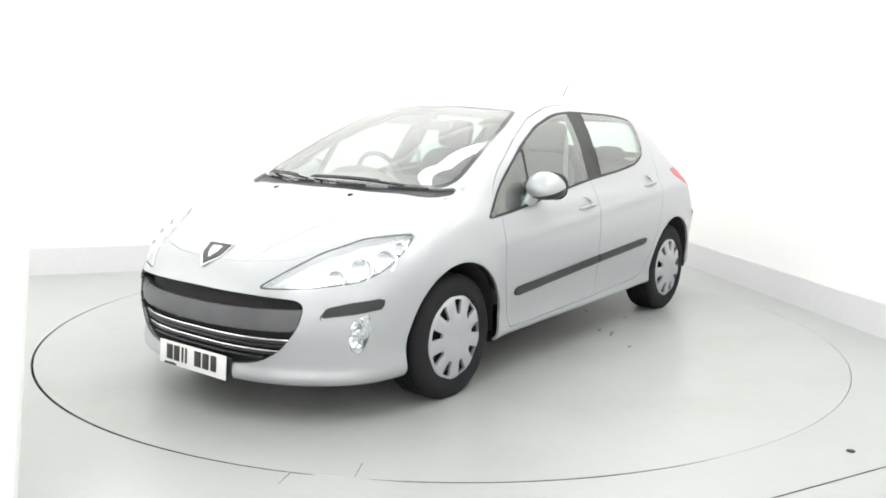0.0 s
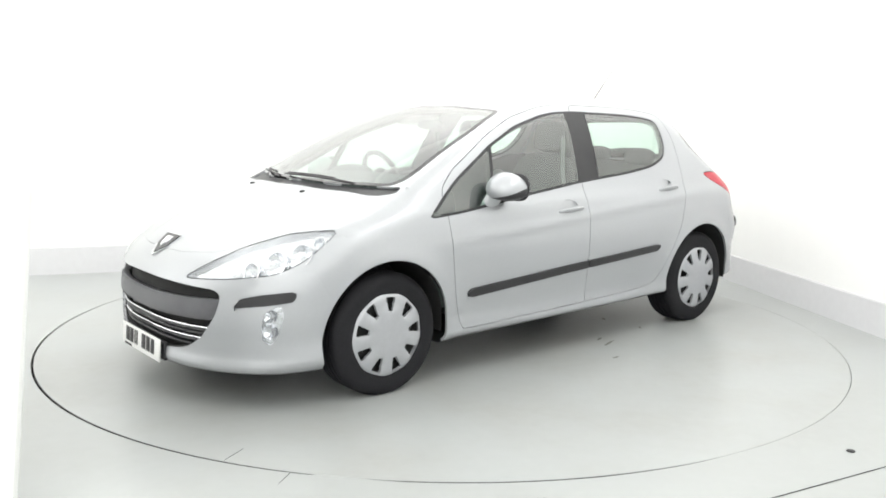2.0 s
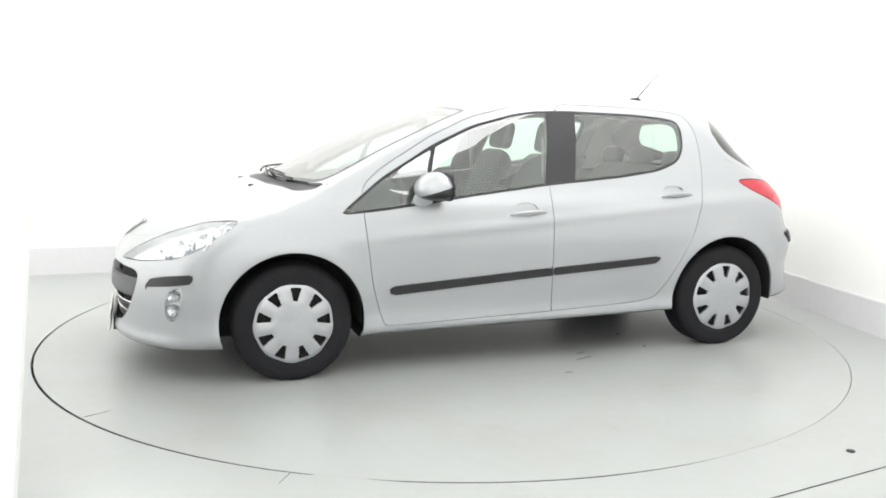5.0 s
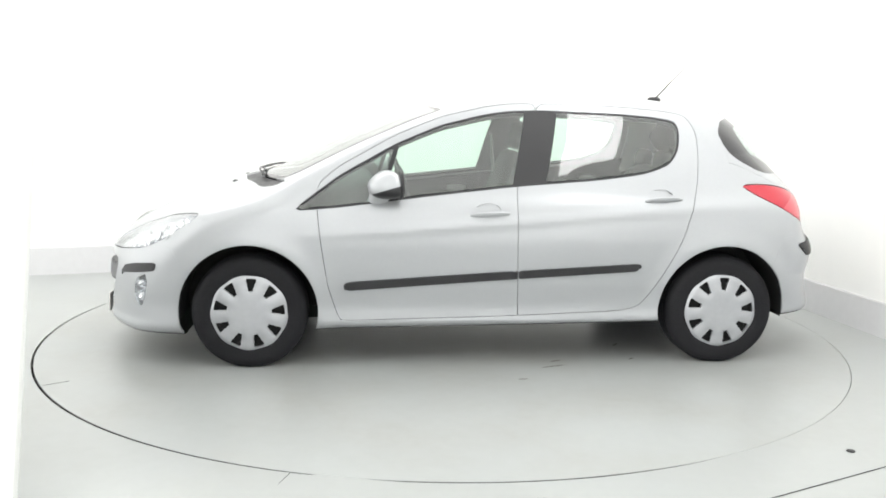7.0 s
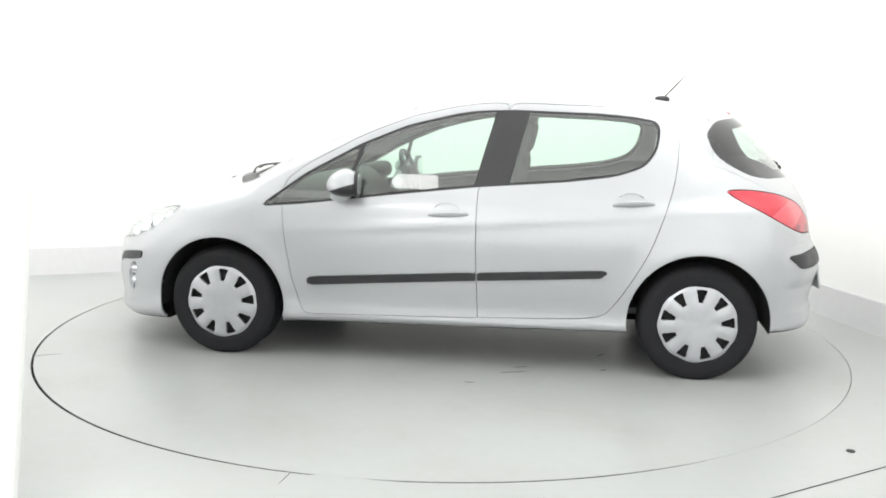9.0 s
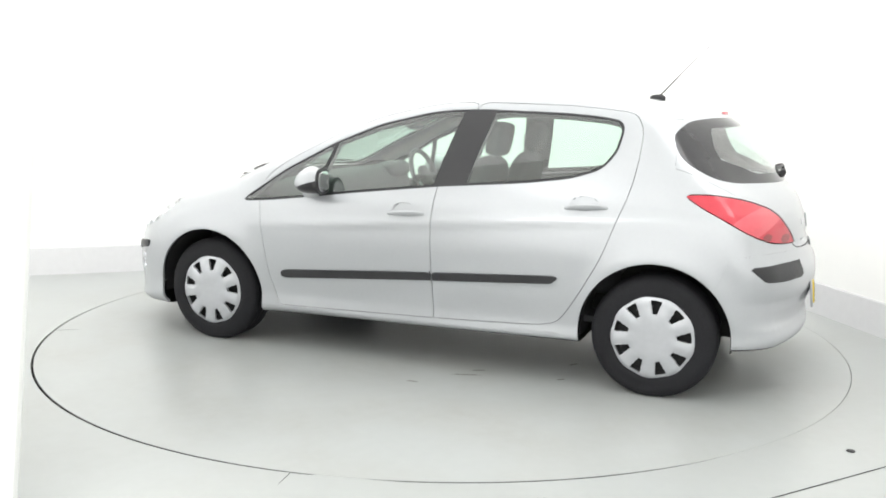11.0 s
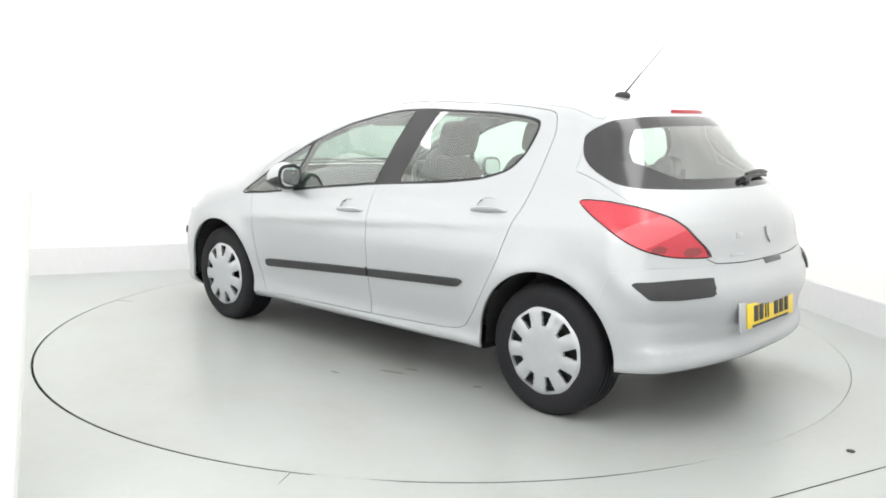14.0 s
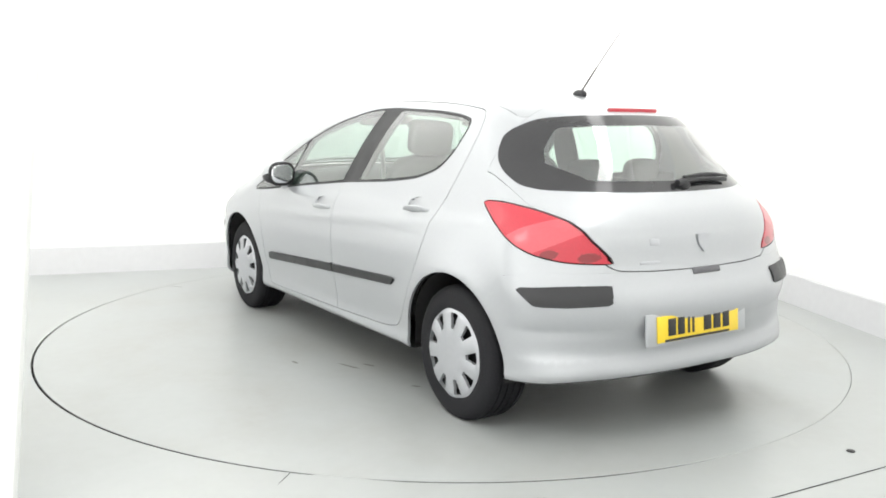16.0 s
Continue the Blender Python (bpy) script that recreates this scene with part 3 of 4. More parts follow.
patch("grille_beam", GREYPL, ("grille_beam",), parent=front_bumper, label="dark grey bumper beam in the grille", lift=-0.022, swell=0.014, thick=0.03)
patch("grille_back", UNDER, ("grille", "grille_beam"), parent=front_bumper, lift=-0.06, thick=-0.06, label="black grille recess")

# lining behind the panels, seen through the glass and the joints
patch("headlining", LINING, ("shell", "roof", "seam"), parent=car, lift=-0.045, thick=0, keep=lambda x, y, z: (z > 1.0) & (x < 0.95) & (x > -1.6), label="pale cloth headlining")
for side in (1, -1):
    for nm in ("front_door", "rear_door"):
        patch("door_card", CABIN, (nm,), side, doors[nm, side], lift=-0.06, thick=0, keep=lambda x, y, z: (z < 1.1) & (z > 0.3) & (abs(y) > 0.5) & (x < 1.0) & (x > -1.2), label="dark grey door card")
patch("inner_shell", UNDER, ("shell", "seam", "hood", "tailgate", "front_bumper", "rear_bumper", "tail_lamp", "pale_band", "lamp_spot", "cowl"), parent=car, lift=-0.03, thick=0,
      keep=lambda x, y, z: (z < 1.05) & ((z > 0.5) | (np.minimum(abs(x - AXLE), abs(x + AXLE)) > 0.45)), label="dark inner structure")


# ---- the car's wheels ----
def lathe(profile, n=64, bm=None):
    """Turns (radius, y) pairs about the y axis."""
    bm = bm or bmesh.new()
    rows = [[bm.verts.new((r * math.cos(i * math.tau / n), y, r * math.sin(i * math.tau / n))) for i in range(n)] for r, y in profile]
    for a, b in zip(rows, rows[1:]):
        for i in range(n):
            j = (i + 1) % n
            bm.faces.new((a[i], a[j], b[j], b[i]))
    return bm


def hubcap_mesh():
    """A domed wheel cover with nine slots near its rim."""
    bm = bmesh.new()
    n, slots = 252, 9
    radii = [0.0008, 0.02, 0.05, 0.085, 0.112, 0.119, 0.126, 0.137, 0.150, 0.163, 0.176, 0.188, 0.198, 0.208, 0.214, 0.217]
    rise = curve([(0.0, 0.020), (0.06, 0.021), (0.11, 0.020), (0.15, 0.014), (0.195, 0.007), (0.217, -0.008)])
    rows = []
    for r in radii:
        row = []
        for i in range(n):
            a = i * math.tau / n
            y = float(rise(np.array(r)))
            k = (a * slots / math.tau) % 1.0
            if r > 0.1:
                y += 0.0025 * math.cos(k * math.tau) * min((r - 0.1) / 0.03, 1.0, (0.2135 - r) / 0.01)
            row.append(bm.verts.new((r * math.cos(a), y, r * math.sin(a))))
        rows.append(row)
    for q in range(len(rows) - 1):
        rm = (radii[q] + radii[q + 1]) / 2
        for i in range(n):
            j = (i + 1) % n
            k = abs((((i + 0.5) / n * slots) % 1.0) - 0.5)
            wide = 0.14 + 1.35 * (rm - 0.119)
            if 0.119 < rm < 0.188 and k < wide:
                continue
            bm.faces.new((rows[q][i], rows[q][j], rows[q + 1][j], rows[q + 1][i]))
    bm.faces.new(rows[0][::-1])
    bmesh.ops.recalc_face_normals(bm, faces=bm.faces)
    edges = [e for e in bm.edges if e.is_boundary]
    ext = bmesh.ops.extrude_edge_only(bm, edges=edges)["geom"]
    for v in ext:
        if isinstance(v, bmesh.types.BMVert):
            v.co.y -= 0.014
    return bm


def wheel(parent, m):
    R = 0.309
    tyre = [(0.188, -0.10), (0.200, -0.105), (0.25, -0.108), (0.285, -0.100), (0.300, -0.088), (0.306, -0.075)]
    for g in (-0.055, -0.018, 0.018, 0.055):
        tyre += [(0.3085, g - 0.009), (0.3085, g - 0.006), (0.301, g - 0.005), (0.301, g + 0.005), (0.3085, g + 0.006), (0.3085, g + 0.009)]
    tyre += [(0.306, 0.075), (0.300, 0.088), (0.285, 0.100), (0.262, 0.107), (0.255, 0.1065), (0.235, 0.108), (0.212, 0.106), (0.205, 0.102), (0.196, 0.100), (0.192, 0.088)]
    bm = lathe(tyre, 96)
    for v in bm.verts:
        v.co.z = max(v.co.z, -0.3015)
    w = part("wheel", bm, RUBBER, parent, "black rubber tyre on a steel wheel")
    w.matrix_basis = m
    part("rim", lathe([(0.192, 0.095), (0.180, 0.06), (0.05, 0.055), (0.0001, 0.055)], 48), GAP, w, "dark steel wheel behind the cover")
    cover = part("wheel_cover", hubcap_mesh(), HUBCAP, w, "silver nine-slot plastic wheel cover")
    cover.matrix_basis = pose(0, 0.100, 0, 0, 6, 0)
    return w


for x in (AXLE, -AXLE):
    for side in (1, -1):
        wheel(car, pose(x - 0.003 * (x > 0), (0.756 if x > 0 else 0.736) * side, 0.3015, 0, 0, 0 if side > 0 else 180))
        bm = bmesh.new()
        n = 40
        rows = []
        for q, (r, y) in enumerate(((ARCH - 0.004, 0.90), (ARCH + 0.004, 0.80), (ARCH + 0.012, 0.50), (0.0, 0.50))):
            rows.append([bm.verts.new((x + max(r, 0.02) * math.cos(math.pi * (i / n * 1.08 - 0.04)),
                                       side * min(y, float(width_at(np.array(HUB + r * max(0.0, math.sin(math.pi * (i / n * 1.08 - 0.04)))))) - 0.02 * (q > 0) - 0.012 + 0.013 * (x > 0)),
                                       HUB + max(r, 0.02) * math.sin(math.pi * (i / n * 1.08 - 0.04)))) for i in range(n + 1)])
        for a, b in zip(rows, rows[1:]):
            for i in range(n):
                bm.faces.new((a[i], a[i + 1], b[i + 1], b[i]))
        part("arch_liner", bm, UNDER, car, "black plastic wheel arch liner")


# ---- the car's fittings ----
def skin_point(x, y, z, axis=1, toward=1):
    """The skin's point and normal, met along an axis from outside."""
    p = np.array([x, y, z], float)
    s = np.linspace(2.6, -0.2, 2801) * toward
    q = np.repeat(p[None], len(s), 0)
    q[:, axis] = s
    i = int(np.argmax(body(*q.T) < 0))
    g = gradient(body, q[i:i + 1])[0]
    return Vector(q[i]), Vector(g / np.linalg.norm(g))


def on_skin(point, normal, up=(0, 0, 1), lift=0.0):
    """A pose on the skin: local z out of it, local y as near to up as can be."""
    z = normal.normalized()
    x = Vector(up).cross(z).normalized()
    y = z.cross(x)
    m = Matrix((x, y, z)).transposed().to_4x4()
    return Matrix.Translation(point + z * lift) @ m


def tube(points, r, n=10, taper=1.0):
    bm = bmesh.new()
    pts = [Vector(p) for p in points]
    rows = []
    for i, p in enumerate(pts):
        d = (pts[min(i + 1, len(pts) - 1)] - pts[max(i - 1, 0)]).normalized()
        a = d.orthogonal().normalized()
        b = d.cross(a)
        k = r * (1 + (taper - 1) * i / max(len(pts) - 1, 1))
        rows.append([bm.verts.new(p + (a * math.cos(j * math.tau / n) + b * math.sin(j * math.tau / n)) * k) for j in range(n)])
    for u, v in zip(rows, rows[1:]):
        for j in range(n):
            bm.faces.new((u[j], u[(j + 1) % n], v[(j + 1) % n], v[j]))
    bm.faces.new(rows[0][::-1])
    bm.faces.new(rows[-1])
    bmesh.ops.recalc_face_normals(bm, faces=bm.faces)
    return bm


def blob(sx, sy, sz, m=None, power=2.6, n=28):
    """A rounded solid between a ball and a box, half sizes sx, sy, sz."""
    bm = bmesh.new()
    bmesh.ops.create_uvsphere(bm, u_segments=n, v_segments=n // 2 + 2, radius=1)
    for v in bm.verts:
        c = [math.copysign(abs(k) ** (2 / power), k) for k in v.co]
        v.co = Vector((c[0] * sx, c[1] * sy, c[2] * sz))
    if m:
        bmesh.ops.transform(bm, matrix=m, verts=bm.verts)
    return bm


for side in (1, -1):
    # door handles: a bar over the recess
    for nm, x, z in (("front_door", 0.018, 0.846), ("rear_door", -0.947, 0.924)):
        d = doors[nm, side]
        p0, n0 = skin_point(x, 0, z, 1, side)
        bm = bmesh.new()
        rows = []
        for i in range(13):
            t = i / 12 * 2 - 1
            q, n = skin_point(x + 0.108 * t, 0, z - 0.012 + 0.010 * (1 - t) * 0.5, 1, side)
            out = 0.022 * (1 - t ** 4) + 0.003
            hh = 0.012 * (1 - 0.45 * t * t)
            up = Vector((0, 0, 1))
            rows.append([bm.verts.new(q + n * a + up * b) for a, b in ((-0.004, hh), (out * 0.8, hh), (out, hh * 0.5), (out, -hh * 0.5), (out * 0.8, -hh), (-0.004, -hh))])
        for u, v in zip(rows, rows[1:]):
            for j in range(6):
                bm.faces.new((u[j], u[(j + 1) % 6], v[(j + 1) % 6], v[j]))
        bm.faces.new(rows[0])
        bm.faces.new(rows[-1])
        bmesh.ops.recalc_face_normals(bm, faces=bm.faces)
        part("door_handle", bm, PAINT, d, "body-coloured pull handle")
    # door mirror: shell, black underside, glass, foot
    bm = blob(0.105, 0.097, 0.098, None, 2.15, 36)
    for v in bm.verts:
        if v.co.z < 0:
            v.co.z *= 0.62
        else:
            v.co.x *= 1 - 0.30 * (v.co.z / 0.098) ** 2
        k = (v.co.y + 0.1) / 0.2
        v.co.x -= 0.035 * k
        v.co.z *= 1.0 - 0.10 * k
        v.co.z -= 0.010 * k
        v.co.x = max(v.co.x, -0.075 - 0.02 * k)
    low = bm.copy()
    bmesh.ops.bisect_plane(bm, geom=bm.verts[:] + bm.edges[:] + bm.faces[:], plane_co=(0, 0, -0.020), plane_no=(0.30, -0.10, 1), clear_inner=True)
    bmesh.ops.bisect_plane(low, geom=low.verts[:] + low.edges[:] + low.faces[:], plane_co=(0, 0, -0.020), plane_no=(0.30, -0.10, 1), clear_outer=True)
    for v in low.verts:
        v.co *= 0.985
    for b in (bm, low):
        if side < 0:
            bmesh.ops.scale(b, vec=(1, -1, 1), verts=b.verts)
            bmesh.ops.reverse_faces(b, faces=b.faces)
    spot = pose(0.588, 0.910 * side, 0.984)
    mirror = part("door_mirror", bm, PAINT, doors["front_door", side], "silver shell of the door mirror")
    mirror.matrix_basis = spot
    part("lower_shell", low, BLACK, mirror, "black underside of the mirror")
    bm = blob(0.004, 0.072, 0.056, pose(-0.094, 0.0, 0.008, 0, 0, 6 * side), 2.8, 24)
    part("mirror_glass", bm, MIRROR, mirror, "silvered mirror glass")
    bm = blob(0.013, 0.090, 0.074, pose(-0.084, 0.0, 0.008, 0, 0, 6 * side), 2.7, 24)
    part("mirror_frame", bm, BLACK, mirror, "black mirror frame")
    bm = bmesh.new()
    rows = []
    for i in range(7):
        t = i / 6
        c = Vector((0.012 + 0.055 * t, side * (-0.055 - 0.045 * t), -0.030 - 0.128 * t))
        rows.append([bm.verts.new(c + Vector((0.056 * math.cos(a) * (1 - 0.12 * t), 0.026 * math.sin(a), 0.012 * math.cos(a)))) for a in [j * math.tau / 14 for j in range(14)]])
    for u, v in zip(rows, rows[1:]):
        for j in range(14):
            bm.faces.new((u[j], u[(j + 1) % 14], v[(j + 1) % 14], v[j]))
    bm.faces.new(rows[0])
    bm.faces.new(rows[-1])
    bmesh.ops.recalc_face_normals(bm, faces=bm.faces)
    part("mirror_foot", bm, PAINT, mirror, "silver foot of the mirror")

# headlamp insides, fog lamps
REFLECTOR = material("lamp_reflector", (0.66, 0.67, 0.68), 0.20, 0.75, grain=0.25, scale=48, bump=1.0, wear=0.1)
for side in (1, -1):
    back = patch("lamp_housing", REFLECTOR, ("headlamp",), side, car, "pale silvered headlamp housing", lift=-0.024, thick=-0.022)
    for x, z, r in ((1.93, 0.650, 0.042), (1.84, 0.690, 0.055), (1.74, 0.725, 0.052), (1.65, 0.775, 0.030)):
        p, n = skin_point(x, 0, z, 1, side)
        n = (n + Vector((0.9, 0.1 * side, 0.05))).normalized()
        bm = lathe([(0.010, 0.0), (r * 0.5, 0.006), (r * 0.82, 0.020), (r, 0.036), (r * 1.06, 0.036), (r * 1.06, 0.0)], 28)
        ob = part("reflector_bowl", bm, CHROME, back, "chrome reflector bowl")
        ob.matrix_basis = on_skin(p, n, lift=-0.042) @ pose(0, 0, 0, 90, 0, 0)
        bm = blob(0.011, 0.011, 0.011, None, 2, 14)
        bulb = part("bulb", bm, LENS, ob, "clear glass bulb")
        bulb.matrix_basis = pose(0, 0.018, 0)
    for k in range(7):
        x, z = 1.60 + 0.055 * k, 0.795 - 0.024 * k
        pts = []
        for i in range(6):
            q, n = skin_point(x + 0.012 * i / 5, 0, z - 0.012 - (0.035 + 0.012 * k) * (i / 5) * 0.9, 1, side)
            pts.append(q - n * (0.016 + 0.004 * math.sin(i / 5 * math.pi)))
        part("reflector_rib", tube(pts, 0.0045, 6), CHROME, back, "bright rib of the reflector")
    fog = patch("fog_lamp", REFLECTOR, ("fog_lamp",), side, front_bumper, "silvered fog lamp housing", lift=-0.030, thick=-0.028)
    for corner, z, r, text in ((-1.148, 0.380, 0.030, "round chrome fog lamp reflector"), (-1.118, 0.452, 0.027, "chrome turn lamp reflector")):
        x = min(np.linspace(1.72, 1.98, 14), key=lambda v: abs(skin_point(v, 0, z, 1, 1)[0].y - v - corner))
        p, n = skin_point(x, 0, z, 1, side)
        n = (n + Vector((0.8, 0, 0))).normalized()
        bm = lathe([(0.005, 0.002), (r * 0.5, 0.006), (r * 0.85, 0.018), (r, 0.024), (r * 1.08, 0.024), (r * 1.1, -0.004)], 28)
        bowl = part("lamp_bowl", bm, CHROME, fog, text)
        bowl.matrix_basis = on_skin(p, n, lift=-0.034) @ pose(0, 0, 0, 90, 0, 0)


# grille slats: two chrome-edged bars and black ones between
def across(z, half, depth):
    return [(float(front_at(np.array(z))) - 0.41 * (max(abs(y) - 0.035, 0) / 0.83) ** 2.7 - depth, y, z) for y in np.linspace(-half, half, 25)]


for z, half, mat, r, text in ((0.380, 0.525, CHROME, 0.0045, "thin chrome grille bar"), (0.327, 0.475, CHROME, 0.0045, "thin chrome grille bar"),
                              (0.367, 0.51, BLACK, 0.010, "black grille slat"), (0.314, 0.455, BLACK, 0.010, "black grille slat"), (0.288, 0.40, BLACK, 0.008, "black grille slat"),
                              (0.347, 0.49, BLACK, 0.007, "black grille slat")):
    part("grille_bar", tube(across(z, half, 0.030 if mat is CHROME else 0.036), r, 8), mat, front_bumper, text)


# badges: plain shields
def shield(w, h, depth, m):
    pts = [(-w, h), (w, h), (w * 0.82, -h * 0.1), (0.0, -h), (-w * 0.82, -h * 0.1)]
    bm = bmesh.new()
    f = bm.faces.new([bm.verts.new((x, y, 0)) for x, y in pts])
    up = bmesh.ops.extrude_face_region(bm, geom=[f])["geom"]
    bmesh.ops.translate(bm, verts=[v for v in up if isinstance(v, bmesh.types.BMVert)], vec=(0, 0, depth))
    bmesh.ops.bevel(bm, geom=[e for e in bm.edges], offset=depth * 0.35, segments=2, affect="EDGES")
    bmesh.ops.recalc_face_normals(bm, faces=bm.faces)
    bmesh.ops.transform(bm, matrix=m, verts=bm.verts)
    return bm


p, n = skin_point(0, 0.0, 0.705, 0, 1)
spot = on_skin(p, n)
badge = part("badge", shield(0.078, 0.070, 0.007, spot), GLOSSBLACK, front_bumper, "black shield badge with a plain silver shape")
part("badge_rim", shield(0.086, 0.082, 0.004, spot @ pose(0.0, -0.004, 0)), CHROME, badge, "thin silver badge rim")
part("badge_mark", shield(0.034, 0.040, 0.011, spot @ pose(0.0, 0.010, 0)), CHROME, badge, "plain silver emblem shape")
p, n = skin_point(0, -0.01, 0.838, 0, -1)
spot = on_skin(p, n)
badge = part("rear_badge", shield(0.042, 0.040, 0.007, spot), HUBCAP, tailgate, "plain silver emblem shape")
p, n = skin_point(0, 0.27, 0.855, 0, -1)
part("model_badge", box(0.050, 0.028, 0.004, on_skin(p, n), 0.0015), HUBCAP, tailgate, "small silver model badge, plain bar")
p, n = skin_point(0, 0.30, 0.772, 0, -1)
part("name_badge", box(0.10, 0.012, 0.004, on_skin(p, n), 0.001), HUBCAP, tailgate, "thin silver badge, plain bar")
p, n = skin_point(0, -0.01, 0.725, 0, -1)
part("tailgate_grip", box(0.17, 0.030, 0.020, on_skin(p, n, lift=-0.002), 0.006), GREYPL, tailgate, "dark grip under the tailgate edge")


# number plates, their characters as plain bars
def plate(parent, m, mat, text, wide, foot):
    ob = part("number_plate", box(wide, 0.111, 0.008, None, 0.003), mat, parent, text)
    ob.matrix_basis = m
    for i, (x, w) in enumerate(((-0.205, 0.046), (-0.148, 0.042), (-0.100, 0.014), (-0.072, 0.014), (0.020, 0.048), (0.082, 0.046), (0.142, 0.042))):
        bar = part("plate_bar", box(w, 0.072, 0.002, None, 0.0005), INK, ob, "plain dark bar")
        bar.matrix_basis = pose((x + 0.03) * wide / 0.52, 0.006, 0.0055)
    strip = part("dealer_bar", box(foot, 0.010, 0.0015), INK, ob, "thin dark bar")
    strip.matrix_basis = pose((foot - wide) / 2 + 0.04, -0.0485, 0.005)
    return ob


p, n = skin_point(0, 0.0, 0.225, 0, 1)
plate(front_bumper, on_skin(Vector((2.185, 0.015, 0.232)), Vector((1, 0, 0.06)), lift=0.012), WHITEPL, "white front number plate with plain dark bars", 0.485, 0.09)
part("plate_holder", box(0.02, 0.50, 0.09, pose(2.17, 0.015, 0.228), 0.004), BLACK, front_bumper, "black plate holder")
p, n = skin_point(0, 0.045, 0.500, 0, -1)
plate(rear_bumper, on_skin(Vector((p.x, 0.060, 0.500)), Vector((-1, 0, 0.10)), lift=0.008), YELLOW, "yellow rear number plate with plain dark bars", 0.505, 0.40)
part("plate_recess", box(0.62, 0.135, 0.012, on_skin(Vector((p.x, 0.060, 0.500)), Vector((-1, 0, 0.10)), lift=-0.002), 0.005), PAINT, rear_bumper, "silver plate surround")

# roof aerial, washer jets, wipers, top brake lamp
p, n = skin_point(-1.14, 0, 0, 2, 1)
base = part("aerial_base", blob(0.045, 0.020, 0.022, pose(-1.14, 0, p.z + 0.008), 2.4, 20), BLACK, car, "black aerial foot")
part("aerial", tube([(-1.15, 0, p.z + 0.02), (-1.20, 0, p.z + 0.075), (-1.245, 0, p.z + 0.125)], 0.0045, 8, 0.8), BLACK, base, "black aerial rod")
part("aerial_tip", tube([(-1.245, 0, p.z + 0.125), (-1.33, 0, p.z + 0.215), (-1.405, 0, p.z + 0.292)], 0.0026, 8, 0.7), BLACK, base, "thin dark aerial whip")
for y in (0.30, -0.24):
    q, n = skin_point(1.44, y, 0, 2, 1)
    part("washer_jet", blob(0.016, 0.012, 0.008, Matrix.Translation(q), 2.5, 14), BLACK, hood, "small black washer jet")
for y0, y1, dx in ((0.48, -0.12, 0.0), (-0.12, -0.60, 0.0)):
    pts = []
    for i in range(13):
        t = i / 12
        y = y0 + (y1 - y0) * t
        x = 1.335 - 0.42 * y * y - 0.03 * t
        q, n = skin_point(x, y, 0, 2, 1)
        pts.append(q + n * (0.014 + 0.010 * math.sin(t * math.pi)))
    arm = part("wiper_arm", tube(pts, 0.007, 8, 0.7), BLACK, car, "black windscreen wiper arm")
    part("wiper_blade", tube([q - Vector((0.025, 0, -0.004)) for q in pts[3:]], 0.006, 8), SEAL, arm, "black wiper blade")
bm = bmesh.new()
rows = []
for i in range(17):
    y = -0.155 + 0.31 * i / 16
    q, n = skin_point(0, y, 1.392, 0, -1)
    rows.append([bm.verts.new(q + n * a + Vector((0, 0, b))) for a, b in ((-0.01, 0.011), (0.006, 0.010), (0.008, 0.0), (0.006, -0.010), (-0.01, -0.011))])
for u, v in zip(rows, rows[1:]):
    for j in range(4):
        bm.faces.new((u[j], u[j + 1], v[j + 1], v[j]))
bmesh.ops.recalc_face_normals(bm, faces=bm.faces)
part("high_brake_lamp", bm, RED, tailgate, "slim red high brake lamp")
pts = []
for i in range(10):
    q, n = skin_point(0, 0.03 - 0.37 * i / 9, 1.078 + 0.012 * math.sin(i / 9 * math.pi), 0, -1)
    pts.append(q + n * (0.015 + 0.006 * math.sin(i / 9 * math.pi)))
wiper = part("rear_wiper", tube(pts, 0.016, 10, 0.5), BLACK, tailgate, "black rear wiper arm")
part("rear_wiper_blade", tube([q + Vector((0, 0, 0.018)) for q in pts[1:]], 0.008, 8), BLACK, wiper, "black rear wiper blade")
q, n = skin_point(0, -0.02, 1.075, 0, -1)
part("wiper_pivot", blob(0.018, 0.036, 0.020, Matrix.Translation(q + n * 0.005), 2.4, 18), BLACK, wiper, "black wiper pivot cap")


# ---- the cabin ----
def seat(x, y, w, head=True):
    s = part("seat", blob(0.27, w, 0.085, pose(x + 0.20, y, 0.52, 0, -6, 0), 3.6, 28), CLOTH, car, "dark grey cloth seat")
    part("seat_back", blob(0.075, w, 0.32, pose(x - 0.13, y, 0.83, 0, -17, 0), 3.4, 28), CLOTH, s, "dark grey cloth backrest")
    if head:
        part("headrest", blob(0.045, 0.135, 0.095, pose(x - 0.255, y, 1.235, 0, -12, 0), 4.4, 28), CLOTH, s, "dark grey padded headrest")
        for k in (-0.05, 0.05):
            part("headrest_post", tube([(x - 0.225, y + k, 1.08), (x - 0.25, y + k, 1.20)], 0.006, 8), CHROME, s, "steel headrest post")
    return s


seat(-0.08, 0.37, 0.25)
seat(-0.08, -0.37, 0.25)
for y in (0.60, -0.60):
    belt = [(-0.185, y, 1.24), (-0.20, y * 0.985, 1.05), (-0.235, y * 1.0, 0.80), (-0.26, y * 1.02, 0.55)]
    part("seat_belt", tube(belt, 0.014, 6), BELT, car, "pale grey seat belt")
bench = part("rear_bench", blob(0.25, 0.62, 0.09, pose(-0.86, 0, 0.52, 0, -6, 0), 4, 28), CLOTH, car, "dark grey cloth rear bench")
part("bench_back", blob(0.07, 0.62, 0.29, pose(-1.12, 0, 0.78, 0, -20, 0), 4, 28), CLOTH, bench, "dark grey rear backrest")
